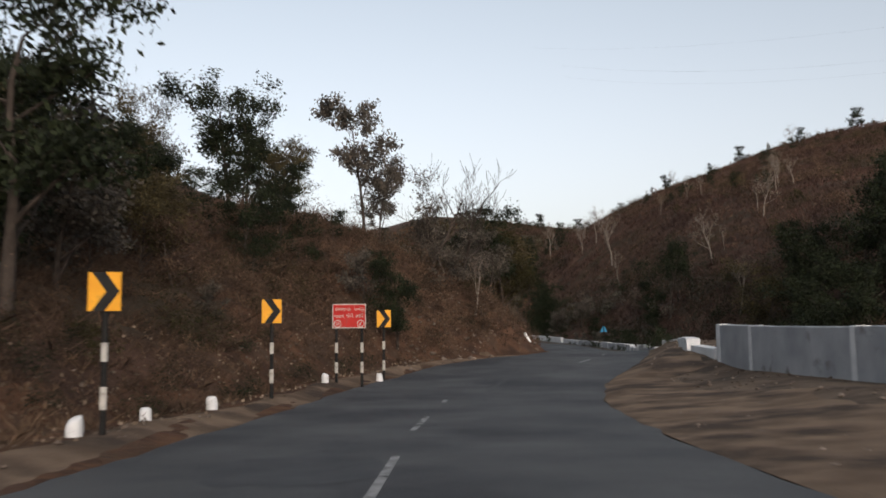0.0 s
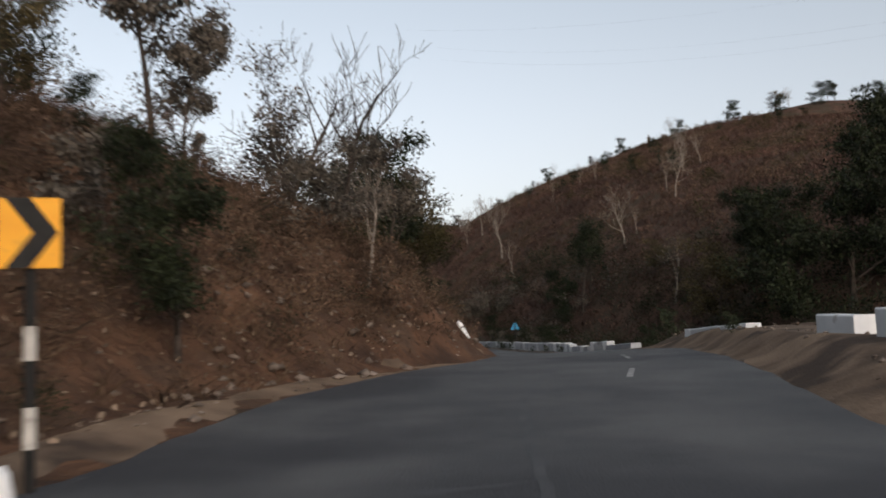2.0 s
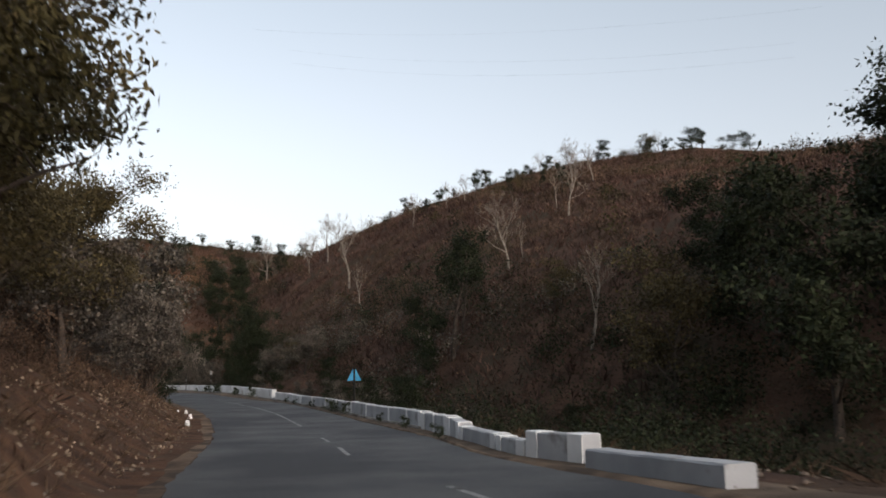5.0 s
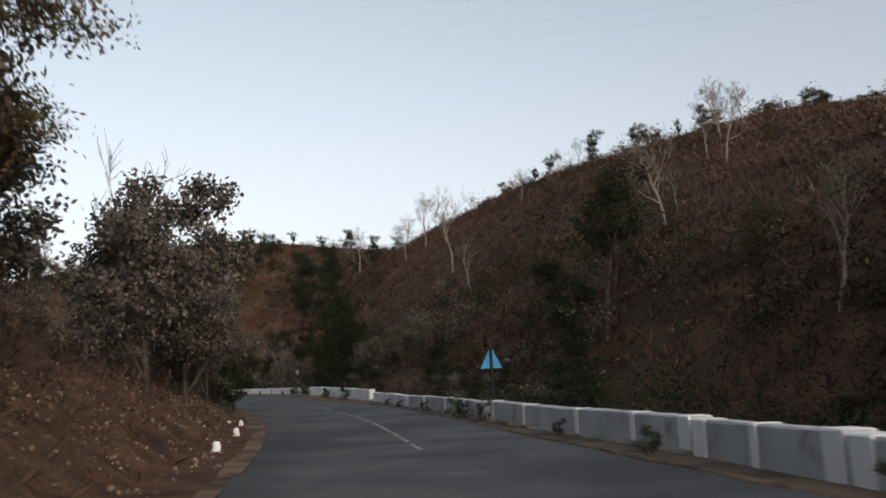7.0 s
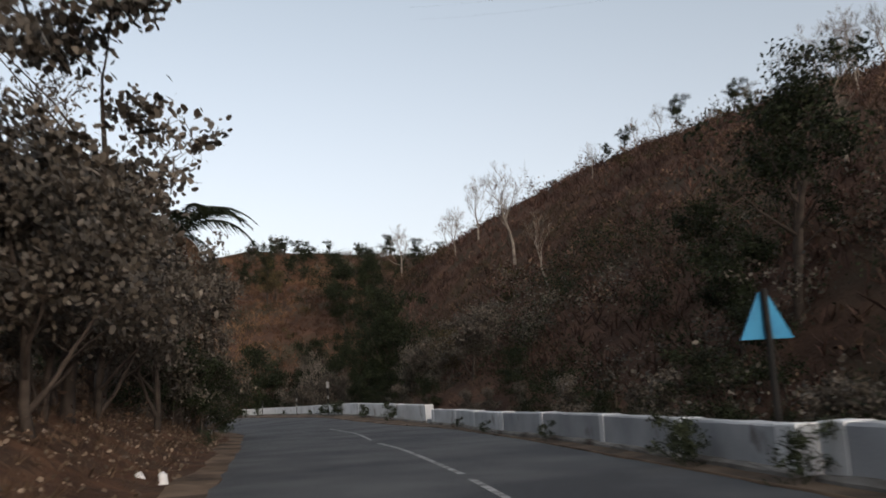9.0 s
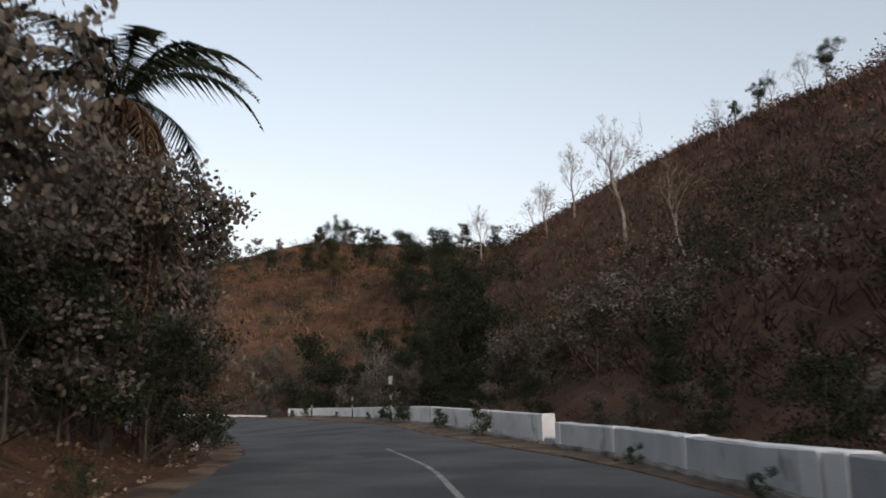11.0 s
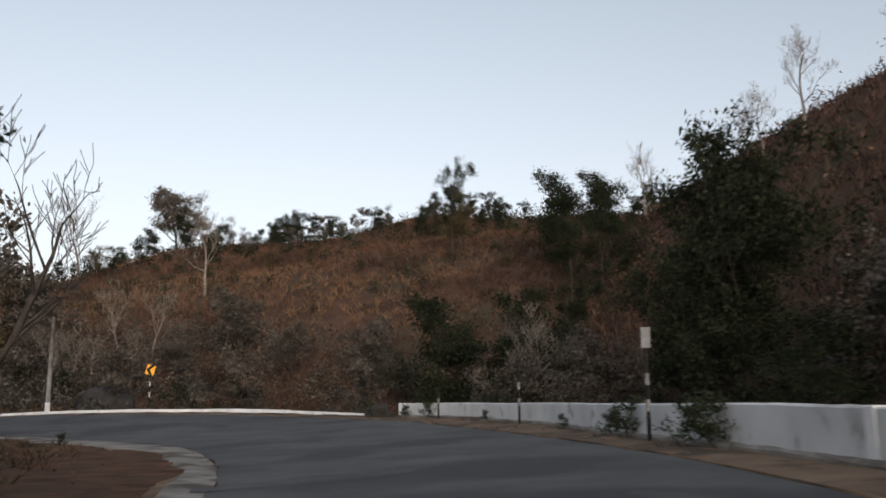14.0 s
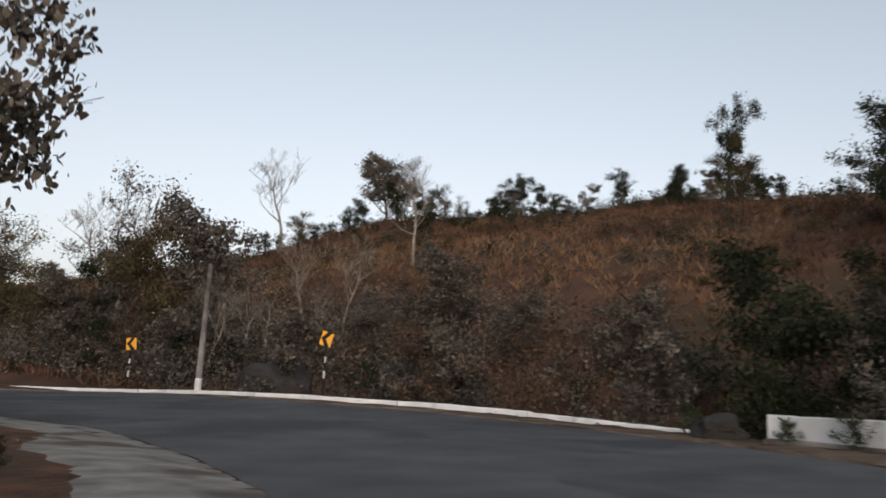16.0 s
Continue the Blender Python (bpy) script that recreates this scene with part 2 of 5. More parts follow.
# verge width, bank height and steepness at each corner of LEFT
VERGE = np.array([3, 3, 2.6, 2.4, 2.2, 2.0, 1.6, 1.5, 1.2, 0.6, 0.3, 0.3, 0.6, 0.9, 1.2, 1.4, 1.4, 1.3, 1.3, 1.3, 1.3, 1.5, 3, 4, 5, 6, 6, 6, 6, 6, 6, 6, 6], float)
BANK = np.array([7, 7, 7, 7, 7, 7, 7, 7, 7, 7, 7, 6.5, 6, 5.5, 5.5, 5, 4.5, 4.5, 4, 3.5, 3, 2.5, 2, 1.5, 1, 1, 1, 1, 1, 1, 1, 1, 1], float)
STEEP = np.array([0.8, 0.8, 0.8, 0.8, 0.8, 0.8, 0.85, 0.9, 1.0, 1.2, 1.5, 1.4, 1.1, 1, 0.9, 0.8, 0.8, 0.8, 0.7, 0.6, 0.5, 0.4, 0.3, 0.2, 0.2, 0.2, 0.2, 0.2, 0.2, 0.2, 0.2, 0.2, 0.2], float)
SHOULDER = np.array([8, 8, 7, 6.5, 6.2, 6, 5, 4, 3.5, 3, 1.8, 1.4, 1.4, 1.4, 1.5, 1.8, 2.6, 5.0, 4.0, 2.6, 1.8, 1.6, 1.4, 1.4, 1.4, 1.4, 1.4, 1.4], float)
TOE = np.array([(60, -80), (52, 20), (42, 60), (33, 98), (24, 150), (19, 185), (14, 215), (12, 400)], float)

# heights over the valley's hillside (by y and by distance from its foot) and over the hill beyond the bend (by x and by distance)
EAST_Y, EAST_D = np.array([50, 85, 115, 145, 170, 195, 230, 290], float), np.array([0, 10, 22, 38, 60, 95, 170], float)
EAST = [[0.0, 6.2, 13.1, 20.5, 27.1, 31.0, 27.7], [0.0, 8.6, 16.0, 22.6, 28.4, 32.2, 28.3], [0.0, 9.8, 18.1, 23.9, 29.4, 34.0, 29.2], [0.0, 9.0, 18.4, 27.2, 31.9, 37.4, 30.9], [0.0, 8.7, 18.5, 30.2, 34.1, 42.2, 33.7], [0.0, 10.9, 22.4, 32.4, 38.7, 48.6, 38.7], [0.0, 12.6, 24.3, 29.7, 40.5, 52.6, 50.1], [0.0, 10.2, 21.7, 35.3, 48.0, 61.7, 80.7]]
NORTH_X, NORTH_D = np.array([-110, -75, -50, -35, -20, 0, 15, 35, 60], float), np.array([0, 12, 26, 44, 70, 105, 170], float)
NORTH = [[0.0, 2.5, 5.3, 8.7, 13.4, 19.6, 26.6], [0.0, 3.3, 6.9, 11.1, 17.5, 25.4, 36.3], [0.0, 4.1, 8.5, 13.4, 21.8, 29.4, 43.2], [0.0, 4.9, 9.9, 15.9, 26.2, 31.6, 46.9], [0.0, 5.8, 11.9, 18.7, 26.8, 33.7, 49.4], [0.0, 7.1, 15.1, 22.0, 27.2, 37.9, 53.2], [0.0, 7.6, 16.1, 22.6, 28.2, 37.3, 52.1], [0.0, 7.5, 15.2, 22.0, 28.9, 37.7, 49.1], [0.0, 6.7, 13.6, 21.0, 29.5, 37.4, 43.4]]


def along(points, line):
    """For each point: its distance to the line, to the left positive, and the place on it in corners."""
    best, side, spot = np.full(len(points), 1e9), np.ones(len(points)), np.zeros(len(points))
    for i in range(len(line) - 1):
        a, d = line[i], line[i + 1] - line[i]
        t = np.clip(((points - a) @ d) / (d @ d), 0, 1)
        off = points - a - t[:, None] * d
        far = np.hypot(off[:, 0], off[:, 1])
        near = far < best
        cross = d[0] * off[:, 1] - d[1] * off[:, 0]
        best[near], spot[near] = far[near], (i + t)[near]
        side[near] = np.where(cross[near] >= 0, 1, -1)
    return best * side, spot


def ease(v):
    v = np.clip(v, 0, 1)
    return v * v * (3 - 2 * v)


def wavy(p, scale, seed):
    """Smooth unevenness from a few crossed waves."""
    r = np.random.RandomState(seed)
    out = np.zeros(len(p))
    for k in range(7):
        a, f = r.uniform(0, 6.28), scale * r.uniform(0.5, 2.2)
        out += np.sin(p[:, 0] * f * math.cos(a) + p[:, 1] * f * math.sin(a) + r.uniform(0, 6.28)) / 7
    return out


ROAD_Y = [-40, -1, 4, 10, 15, 20, 25, 30, 38, 44, 50, 54, 57, 61, 66, 71, 76, 81, 87, 96, 106, 115, 125, 134, 149, 170]
ROAD_Z = [0.34, 0.3, 0.15, 0.02, -0.06, -0.07, 0.0, 0.12, 0.46, 0.57, 0.48, 0.38, 0.29, 0.16, 0.06, 0.0, -0.09, -0.13, -0.17, -0.08, 0.03, 0.03, 0.06, 0.1, 0.04, 0.04]


def road_height(p):
    """The level of the carriageway: it dips and rises, and tips outwards and up round the last bend."""
    across = np.clip(-along(p, LEFT)[0], 0, 14)
    bank = 0.06 * ease((p[:, 1] - 126) / 22)
    hump = np.interp(p[:, 0], [-60, -30, -22, -17, -10, -4, 0, 5], [-0.6, -0.33, -0.13, 0.05, 0.22, 0.2, 0.1, 0.0]) * ease((p[:, 1] - 160) / 12)
    return np.interp(p[:, 1], ROAD_Y, ROAD_Z) + bank * across + hump * np.clip(across / 11, 0, 1)


def knots(v, at):
    """Cell and place in it for each value on a row of knots."""
    v = np.clip(v, at[0], at[-1])
    i = np.clip(np.searchsorted(at, v, side="right") - 1, 0, len(at) - 2)
    return i, (v - at[i]) / (at[i + 1] - at[i])


def sheet(u, v, u_at, v_at, table):
    """A smooth height over two rows of knots (cubic along both)."""
    table = np.asarray(table, float)

    def slopes(rows, at):
        return np.gradient(rows, at, axis=0)

    def run(rows, at, i, t):
        m, step = slopes(rows, at), (at[i + 1] - at[i])
        sh = (-1,) + (1,) * (rows.ndim - 1)
        t, step = t.reshape(sh), step.reshape(sh)
        return (2 * t**3 - 3 * t**2 + 1) * rows[i] + (t**3 - 2 * t**2 + t) * step * m[i] + (3 * t**2 - 2 * t**3) * rows[i + 1] + (t**3 - t**2) * step * m[i + 1]

    i, t = knots(u, u_at)
    rows = run(table, u_at, i, t)
    j, s = knots(v, v_at)
    k = np.arange(len(rows))
    m = np.gradient(rows, v_at, axis=1)
    step = v_at[j + 1] - v_at[j]
    return (2 * s**3 - 3 * s**2 + 1) * rows[k, j] + (s**3 - 2 * s**2 + s) * step * m[k, j] + (3 * s**2 - 2 * s**3) * rows[k, j + 1] + (s**3 - s**2) * step * m[k, j + 1]


def heights(xy):
    """The height of the ground at rows of x, y."""
    p = np.atleast_2d(np.asarray(xy, float))
    dl, sl = along(p, LEFT)
    dr, sr = along(p, RIGHT)
    dr = -dr
    z = road_height(p) - 0.03
    k = np.arange(len(LEFT))
    w, h, g = np.interp(sl, k, VERGE), np.interp(sl, k, BANK), np.interp(sl, k, STEEP)
    out = np.clip(dl, 0, None)
    up = np.clip(out - w, 0, None)
    bank = h * (1 - np.exp(-up * g / h)) + 0.16 * np.clip(up - 6, 0, 60) * (h > 2)
    bank = bank * (1 + 0.18 * wavy(p, 0.35, 3)) + np.clip(up, 0, 2) * 0.2 * wavy(p, 1.3, 4) + np.clip(up, 0, 1.5) * 0.12 * wavy(p, 2.9, 14)
    z = z + np.where(dl > 0, bank + (0.05 + 0.14 * ease((40 - p[:, 1]) / 8)) * ease(out / 0.8) + 0.05 * wavy(p, 1.5, 5) * ease(out), 0)
    ws = np.interp(sr, np.arange(len(RIGHT)), SHOULDER)
    over = np.clip(dr - ws - 0.5, 0, None)
    mound = 0.52 * ease((p[:, 1] - 26) / 6) * ease((56 - p[:, 1]) / 7) * ease((dr - 0.15) / 1.1) * (1 + 0.2 * wavy(p, 1.6, 7))
    mound = mound + 0.42 * ease((37 - p[:, 1]) / 7) * ease((dr - 1.0) / 4.5)
    right = np.where(dr > 0, mound + 0.04 * ease(dr / 0.4) + 0.05 * wavy(p, 1.3, 6) * ease(dr / 2) - 3.2 * ease(over / 9), 0)
    z = z + right
    dt, _ = along(p, TOE)
    dt = -dt
    d = np.clip(dt + 4.9, 0, None)
    hill = sheet(p[:, 1], d, EAST_Y, EAST_D, EAST) * (1 + 0.03 * wavy(p, 0.06, 8)) + 0.5 * wavy(p, 0.3, 9) * ease(dt / 10)
    rise = np.clip(p[:, 1] - 190 + 0.12 * np.abs(p[:, 0] + 5), 0, 260)
    far = sheet(p[:, 0], rise, NORTH_X, NORTH_D, NORTH) * (1 + 0.03 * wavy(p, 0.05, 11)) + 0.4 * wavy(p, 0.3, 12) * ease(rise / 10)
    both = np.maximum(np.maximum(np.where(d > 0, hill, 0), np.where(rise > 0, far, 0)), 0)
    z = z + np.where((dr > 0.5), both * ease((dr - 0.5) / 6), 0)
    return z


def height(x, y):
    return float(heights([(x, y)])[0])


# ---- ground, road, verges ----
def steps(spans):
    out = []
    for a, b, d in spans:
        out += list(np.arange(a, b, d))
    return np.array(out + [spans[-1][1]])


gx = steps([(-3000, -300, 450), (-300, -120, 15), (-120, -40, 4), (-40, -8, 1.4), (-8, 22, 0.6), (22, 70, 1.6), (70, 150, 5), (150, 400, 25), (400, 3000, 520)])
gy = steps([(-3000, -300, 450), (-300, -40, 20), (-40, -4, 4), (-4, 60, 0.7), (60, 190, 1.0), (190, 270, 2.0), (270, 400, 8), (400, 3000, 520)])
X, Y = np.meshgrid(gx, gy)
XY = np.stack([X.ravel(), Y.ravel()], 1)
Z = heights(XY)
nx, ny = len(gx), len(gy)
idx = np.arange(nx * ny).reshape(ny, nx)
quads = np.stack([idx[:-1, :-1], idx[:-1, 1:], idx[1:, 1:], idx[1:, :-1]], -1).reshape(-1, 4)
ground = new("ground", leaf_mesh("ground", np.c_[XY, Z], quads, M_GROUND))
ground.data.polygons.foreach_set("use_smooth", [True] * len(ground.data.polygons))
centre = XY[quads].mean(1)
cl, cs = along(centre, LEFT)
reach = np.interp(cs, np.arange(len(LEFT)), [3, 3, 3, 3, 3, 3, 4, 5, 7, 7, 7, 6, 5, 4, 5, 6, 6, 6, 5, 4, 4, 3, 4, 5, 6, 7, 7, 7, 7, 7, 7, 7, 7])
reach = reach * (1 + 0.5 * wavy(centre, 0.8, 21))
ground.data.materials.append(M_CUT)
ground.data.materials.append(M_SHOULDER)
cr, crs = along(centre, RIGHT)
kind_of = ((cl > 0) & (cl < reach)).astype(np.int32)
kind_of[(cr < 0.5) & (-cr < np.interp(crs, np.arange(len(RIGHT)), SHOULDER) + 0.4 * wavy(centre, 0.9, 22))] = 2
ground.data.polygons.foreach_set("material_index", kind_of)
tagged(ground, "dry brown hillside and valley ground beside the road", "ground", kind="structure")


def fine_line(line, step=1.0):
    """Points every step along a rounded line."""
    pts = [Vector((*p, 0)) for p in line]
    out = []
    for i in range(len(pts) - 1):
        p0, p1, p2, p3 = pts[max(i - 1, 0)], pts[i], pts[i + 1], pts[min(i + 2, len(pts) - 1)]
        n = max(1, int((p2 - p1).length / step))
        for k in range(n):
            t = k / n
            out.append(0.5 * (2 * p1 + (p2 - p0) * t + (2 * p0 - 5 * p1 + 4 * p2 - p3) * t * t + (3 * p1 - p0 - 3 * p2 + p3) * t ** 3))
    out.append(pts[-1])
    return np.array([(p.x, p.y) for p in out])


def resample(line, n):
    seg = np.r_[0, np.cumsum(np.hypot(*np.diff(line, axis=0).T))]
    s = np.linspace(0, seg[-1], n)
    return np.stack([np.interp(s, seg, line[:, 0]), np.interp(s, seg, line[:, 1])], 1)


def strip(name, rows, lift, mat, label, category, base=road_height):
    """A surface laid through rows of points, lifted over the road's level."""
    n, m = len(rows), len(rows[0])
    flat = np.concatenate(rows)
    verts = np.c_[flat, base(flat) + np.tile(lift, m) if np.ndim(lift) else base(flat) + lift]
    ids = np.arange(n * m).reshape(n, m)
    f = np.stack([ids[:-1, :-1], ids[1:, :-1], ids[1:, 1:], ids[:-1, 1:]], -1).reshape(-1, 4)
    ob = new(name, leaf_mesh(name, verts, f, mat))
    return tagged(ob, label, category, kind="structure")


fl, fr = fine_line(LEFT), fine_line(RIGHT)
N = 420
ml, mr = resample(fl, N), resample(fr, N)
rr = random.Random(5)
wob = np.array([rr.uniform(-0.09, 0.09) for _ in range(2 * N)])
rows = []
for k in range(13):
    u = k / 12
    row = ml * (1 - u) + mr * u
    row[:, 0] += wob[:N] * (k == 0) + wob[N:] * (k == 12)
    rows.append(row)
strip("road", rows, 0.0, M_ROAD, "grey worn asphalt road with faint patches", "road")


def offset_rows(line, widths, n, sign):
    """Lines beside a line, sign +1 to its left."""
    d = np.gradient(line, axis=0)
    d /= np.linalg.norm(d, axis=1)[:, None]
    normal = np.stack([-d[:, 1], d[:, 0]], 1) * sign
    return [line + normal * (widths * k / n)[:, None] for k in range(n + 1)]


def verge(name, line, width_at, sign, label, mat=None, lift=0.012, category="verge"):
    n = len(line)
    r = random.Random(len(name))
    base = np.interp(np.linspace(0, 1, n), np.linspace(0, 1, len(width_at)), width_at)
    widths = base * np.array([1 + 0.2 * math.sin(i * 0.31) + 0.13 * math.sin(i * 0.83 + 1) + r.uniform(-0.09, 0.09) for i in range(n)])
    rows = offset_rows(line, widths, 4, sign)
    flat = np.concatenate(rows)
    z = np.clip(heights(flat), road_height(flat) - 0.02, road_height(flat) + (0.3 if sign > 0 else 9.0)) + lift
    z[:n] = road_height(flat[:n]) - 0.012
    z[-n:] -= 0.03
    ids = np.arange(5 * n).reshape(5, n)
    f = np.stack([ids[:-1, :-1], ids[1:, :-1], ids[1:, 1:], ids[:-1, 1:]], -1).reshape(-1, 4)
    ob = new(name, leaf_mesh(name, np.c_[flat, z], f if sign < 0 else f[:, ::-1], mat or M_DIRT))
    return tagged(ob, label, category, kind="structure")


verge("verge_left", resample(fl, 520), [1.4, 1.1, 1.0, 1.2, 0.65, 0.35, 0.8, 0.9, 0.7, 0.05, 0.05, 0.05, 1], 1, "strip of bare brown dirt beside the asphalt")
verge("verge_right", resample(fr, 520), [3, 3.5, 4.5, 3.3, 0.4, 0.02, 0.02, 0.02, 0.02, 0.02, 0.02, 0.02, 0.02], -1, "sandy dirt shoulder beside the asphalt", lift=0.05)


verge("concrete_apron", fine_line(LEFT[22:31]), [0.3, 0.8, 1.4, 2.5, 2.8, 2.8, 2.5, 2.0], 1, "worn pale concrete apron on the inside of the bend", M_CONCRETE, 0.022, "pavement")


# centre dashes
def dash(points, width=0.11):
    c = fine_line(np.array(points, float), 0.5)
    a, b = offset_rows(c, np.full(len(c), width), 1, 1)
    flat = np.concatenate([a, b])
    n = len(c)
    f = [(i, i + 1, n + i + 1, n + i) for i in range(n - 1)]
    me = mesh_of("road_marking", np.c_[flat, road_height(flat) + 0.004], f, M_LINE)
    return tagged(new("road_marking", me), "worn white painted centre line on the asphalt", "road marking", "centre line dashes", "structure")


for line in ([(0.0, 6.0), (0.1, 10.0)], [(0.2, 13.4), (0.4, 16.2)], [(0.74, 19.8), (0.8, 20.5)], [(6.4, 34.9), (7.1, 36.6)], [(8.2, 39.6), (8.8, 41.8)], [(10.4, 46.6), (11.3, 50.2)], [(11.9, 56.0), (12.2, 60.0)], [(12.4, 67.5), (12.8, 70.6)], [(13.05, 73.2), (13.35, 75.8)], [(14.15, 84.6), (14.4, 88.2), (14.65, 93.4), (14.78, 97.5)], [(14.8, 98.3), (14.75, 104), (14.55, 109.4)], [(14.55, 112.0), (14.6, 118.4), (14.4, 122.3), (13.9, 128)]):
    dash(line)

# ---- parapet walls ----
WALL = fine_line(np.array([(15.65, 62.7), (15.5, 65), (15.8, 67.4), (16.6, 72.2), (17.1, 75), (17.65, 79.5), (18.15, 85.5), (18.15, 90), (18.3, 96), (18.45, 102.3), (18.35, 110), (18.6, 116), (18.9, 121), (18.75, 125), (18.6, 128.4), (18.0, 132.5), (16.9, 138), (15.6, 144.5), (14.65, 149), (13.6, 156), (12.5, 160.5), (9.7, 167.8), (7.2, 170.8)], float), 0.25)


def wall_piece(name, line, tall, thick, label, piers=(), group="", mat=None, ease_by=0.03, ends=0.0, footing=False):
    """A low wall along a line, its top running from one height to another, with whitewashed stripes, end panels and a footing."""
    r = random.Random(int(line[0][1] * 10))
    t0, t1 = tall if isinstance(tall, tuple) else (tall, tall)
    c = Vector((*line[0], height(*line[0]) - 0.1))
    root = thing(name, label, "parapet wall", tuple(c), 0, group)
    d = np.gradient(line, axis=0)
    d /= np.linalg.norm(d, axis=1)[:, None]
    nrm = np.stack([-d[:, 1], d[:, 0]], 1)
    n = len(line)

    def run(loop, jitter):
        verts, faces, m = [], [], len(loop(0))
        for i, p in enumerate(line):
            for o, z in loop(i):
                j = r.uniform(-jitter, jitter)
                verts.append((p[0] + nrm[i][0] * (o + j) - c.x, p[1] + nrm[i][1] * (o + j) - c.y, z - c.z + r.uniform(-jitter, jitter)))
        for i in range(n - 1):
            for k in range(m - 1):
                a = i * m + k
                faces.append((a, a + m, a + m + 1, a + 1))
        return verts, faces + [tuple(range(m)), tuple(reversed(range(m * n - m, m * n)))]

    def section(i):
        z = road_height(line[i][None])[0]
        top = z + t0 + (t1 - t0) * i / (n - 1)
        return [(0, z - 0.3), (0, top - ease_by), (-ease_by, top), (-thick + ease_by, top), (-thick, top - ease_by), (-thick, z - 1.3)]

    part("wall_body", mesh_of("wall_body", *run(section, 0.008), mat or M_WHITE), root)
    if footing:
        def ledge(i):
            z = road_height(line[i][None])[0]
            return [(0.16, z - 0.3), (0.14, z + 0.05), (0.1, z + 0.09), (-0.05, z + 0.1)]
        part("footing", mesh_of("footing", *run(ledge, 0.02), M_CONCRETE), root, "rough stained footing ledge")
    seg = np.r_[0, np.cumsum(np.hypot(*np.diff(line, axis=0).T))]
    spots = [(s, 0.11) for s in piers] + ([(ends / 2 + 0.005, ends / 2), (seg[-1] - ends / 2 - 0.005, ends / 2)] if ends else [])
    for s, half in spots:
        x, y = np.interp(s, seg, line[:, 0]), np.interp(s, seg, line[:, 1])
        i = int(np.clip(np.searchsorted(seg, s), 0, n - 1))
        ang = math.degrees(math.atan2(d[i][1], d[i][0]))
        z = road_height(np.array([[x, y]]))[0]
        top = t0 + (t1 - t0) * s / seg[-1] + 0.012
        v, f = box_data(-half, half, -thick - 0.015, 0.02, -0.25, top, 0.02, 0.006, rng=r)
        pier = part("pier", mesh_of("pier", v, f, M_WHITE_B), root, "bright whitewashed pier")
        pier.matrix_basis = Matrix.Translation((x - c.x, y - c.y, z - c.z)) @ pose(0, 0, 0, 0, 0, ang)
    return root


def cut(line, a, b):
    seg = np.r_[0, np.cumsum(np.hypot(*np.diff(line, axis=0).T))]
    s = np.arange(a, b, 0.4)
    s = np.r_[s[:-1], b] if len(s) > 1 else np.array([a, b])
    return np.stack([np.interp(s, seg, line[:, 0]), np.interp(s, seg, line[:, 1])], 1)


WALL_S = np.r_[0, np.cumsum(np.hypot(*np.diff(WALL, axis=0).T))]


def at_y(y):
    """The distance along the parapet at which it passes y."""
    return float(np.interp(y, WALL[:, 1], WALL_S))


SPANS = [(62.7, 64.9, 0.52, ()), (65.0, 67.3, 0.33, ()), (67.4, 72.1, 0.36, ()), (72.2, 74.5, (0.46, 0.57), ()), (74.6, 79.2, 0.6, (77.0,)), (79.3, 94.3, (0.64, 0.68), (82.2, 86.0, 90.2)), (94.8, 111.3, 0.62, (98.4, 102.3, 106.6)), (111.4, 127.0, (0.62, 0.68), (116.4, 121.8)), (128.4, 170.8, (0.88, 0.62), (134.0, 141.6, 151.0))]
for a, b, tall, piers in SPANS:
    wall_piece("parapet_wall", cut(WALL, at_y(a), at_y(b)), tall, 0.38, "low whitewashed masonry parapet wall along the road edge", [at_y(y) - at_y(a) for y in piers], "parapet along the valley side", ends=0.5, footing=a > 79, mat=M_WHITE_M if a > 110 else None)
wall_piece("parapet_wall", cut(WALL, at_y(127.1), at_y(128.3)), 0.2, 0.38, "broken stub of parapet in a gap of the wall", (), "parapet along the valley side")

wall_piece("parapet_wall", fine_line(np.array([(15.75, 61.9), (15.6, 60.0), (15.4, 57.5)], float), 0.4), 0.32, 0.45, "low end of the whitewashed parapet sinking into the verge", (), "parapet along the valley side")

LOW = fine_line(np.array([(6.0, 173.6), (3, 176.3), (0, 178.6), (-4.5, 181.2), (-10, 183.2), (-20, 186.6), (-32, 189), (-50, 190.5), (-80, 191)], float), 0.5)
for a, b in ((0, 7.5), (7.6, 14), (14.1, 22), (22.2, 30), (30.1, 40), (40.3, 52), (52.5, 70), (70.5, 85)):
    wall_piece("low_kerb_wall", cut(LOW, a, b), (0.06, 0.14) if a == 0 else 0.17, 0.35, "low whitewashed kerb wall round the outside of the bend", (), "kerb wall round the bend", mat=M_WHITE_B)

TALL = fine_line(np.array([(10.5, 28.9), (10.5, 26), (10.65, 20), (11, 14), (11.6, 6), (12.4, -6)], float), 0.4)
wall_piece("roadside_wall", TALL, 1.68, 0.4, "tall whitewashed retaining wall at the edge of the dirt shoulder", [3.2, 9.5, 15.5, 22], "", ends=0.35)
wall_piece("parapet_wall", np.array([(11.3, 36.4), (11.2, 35.6), (11.1, 34.9)]), 0.9, 0.45, "short whitewashed block of a broken parapet", (), "broken parapet", mat=M_WHITE_B)
wall_piece("parapet_wall", np.array([(10.75, 33.7), (10.65, 33.0), (10.55, 32.3)]), 1.06, 0.5, "squat whitewashed block of a broken parapet", (), "broken parapet", mat=M_WHITE_B)
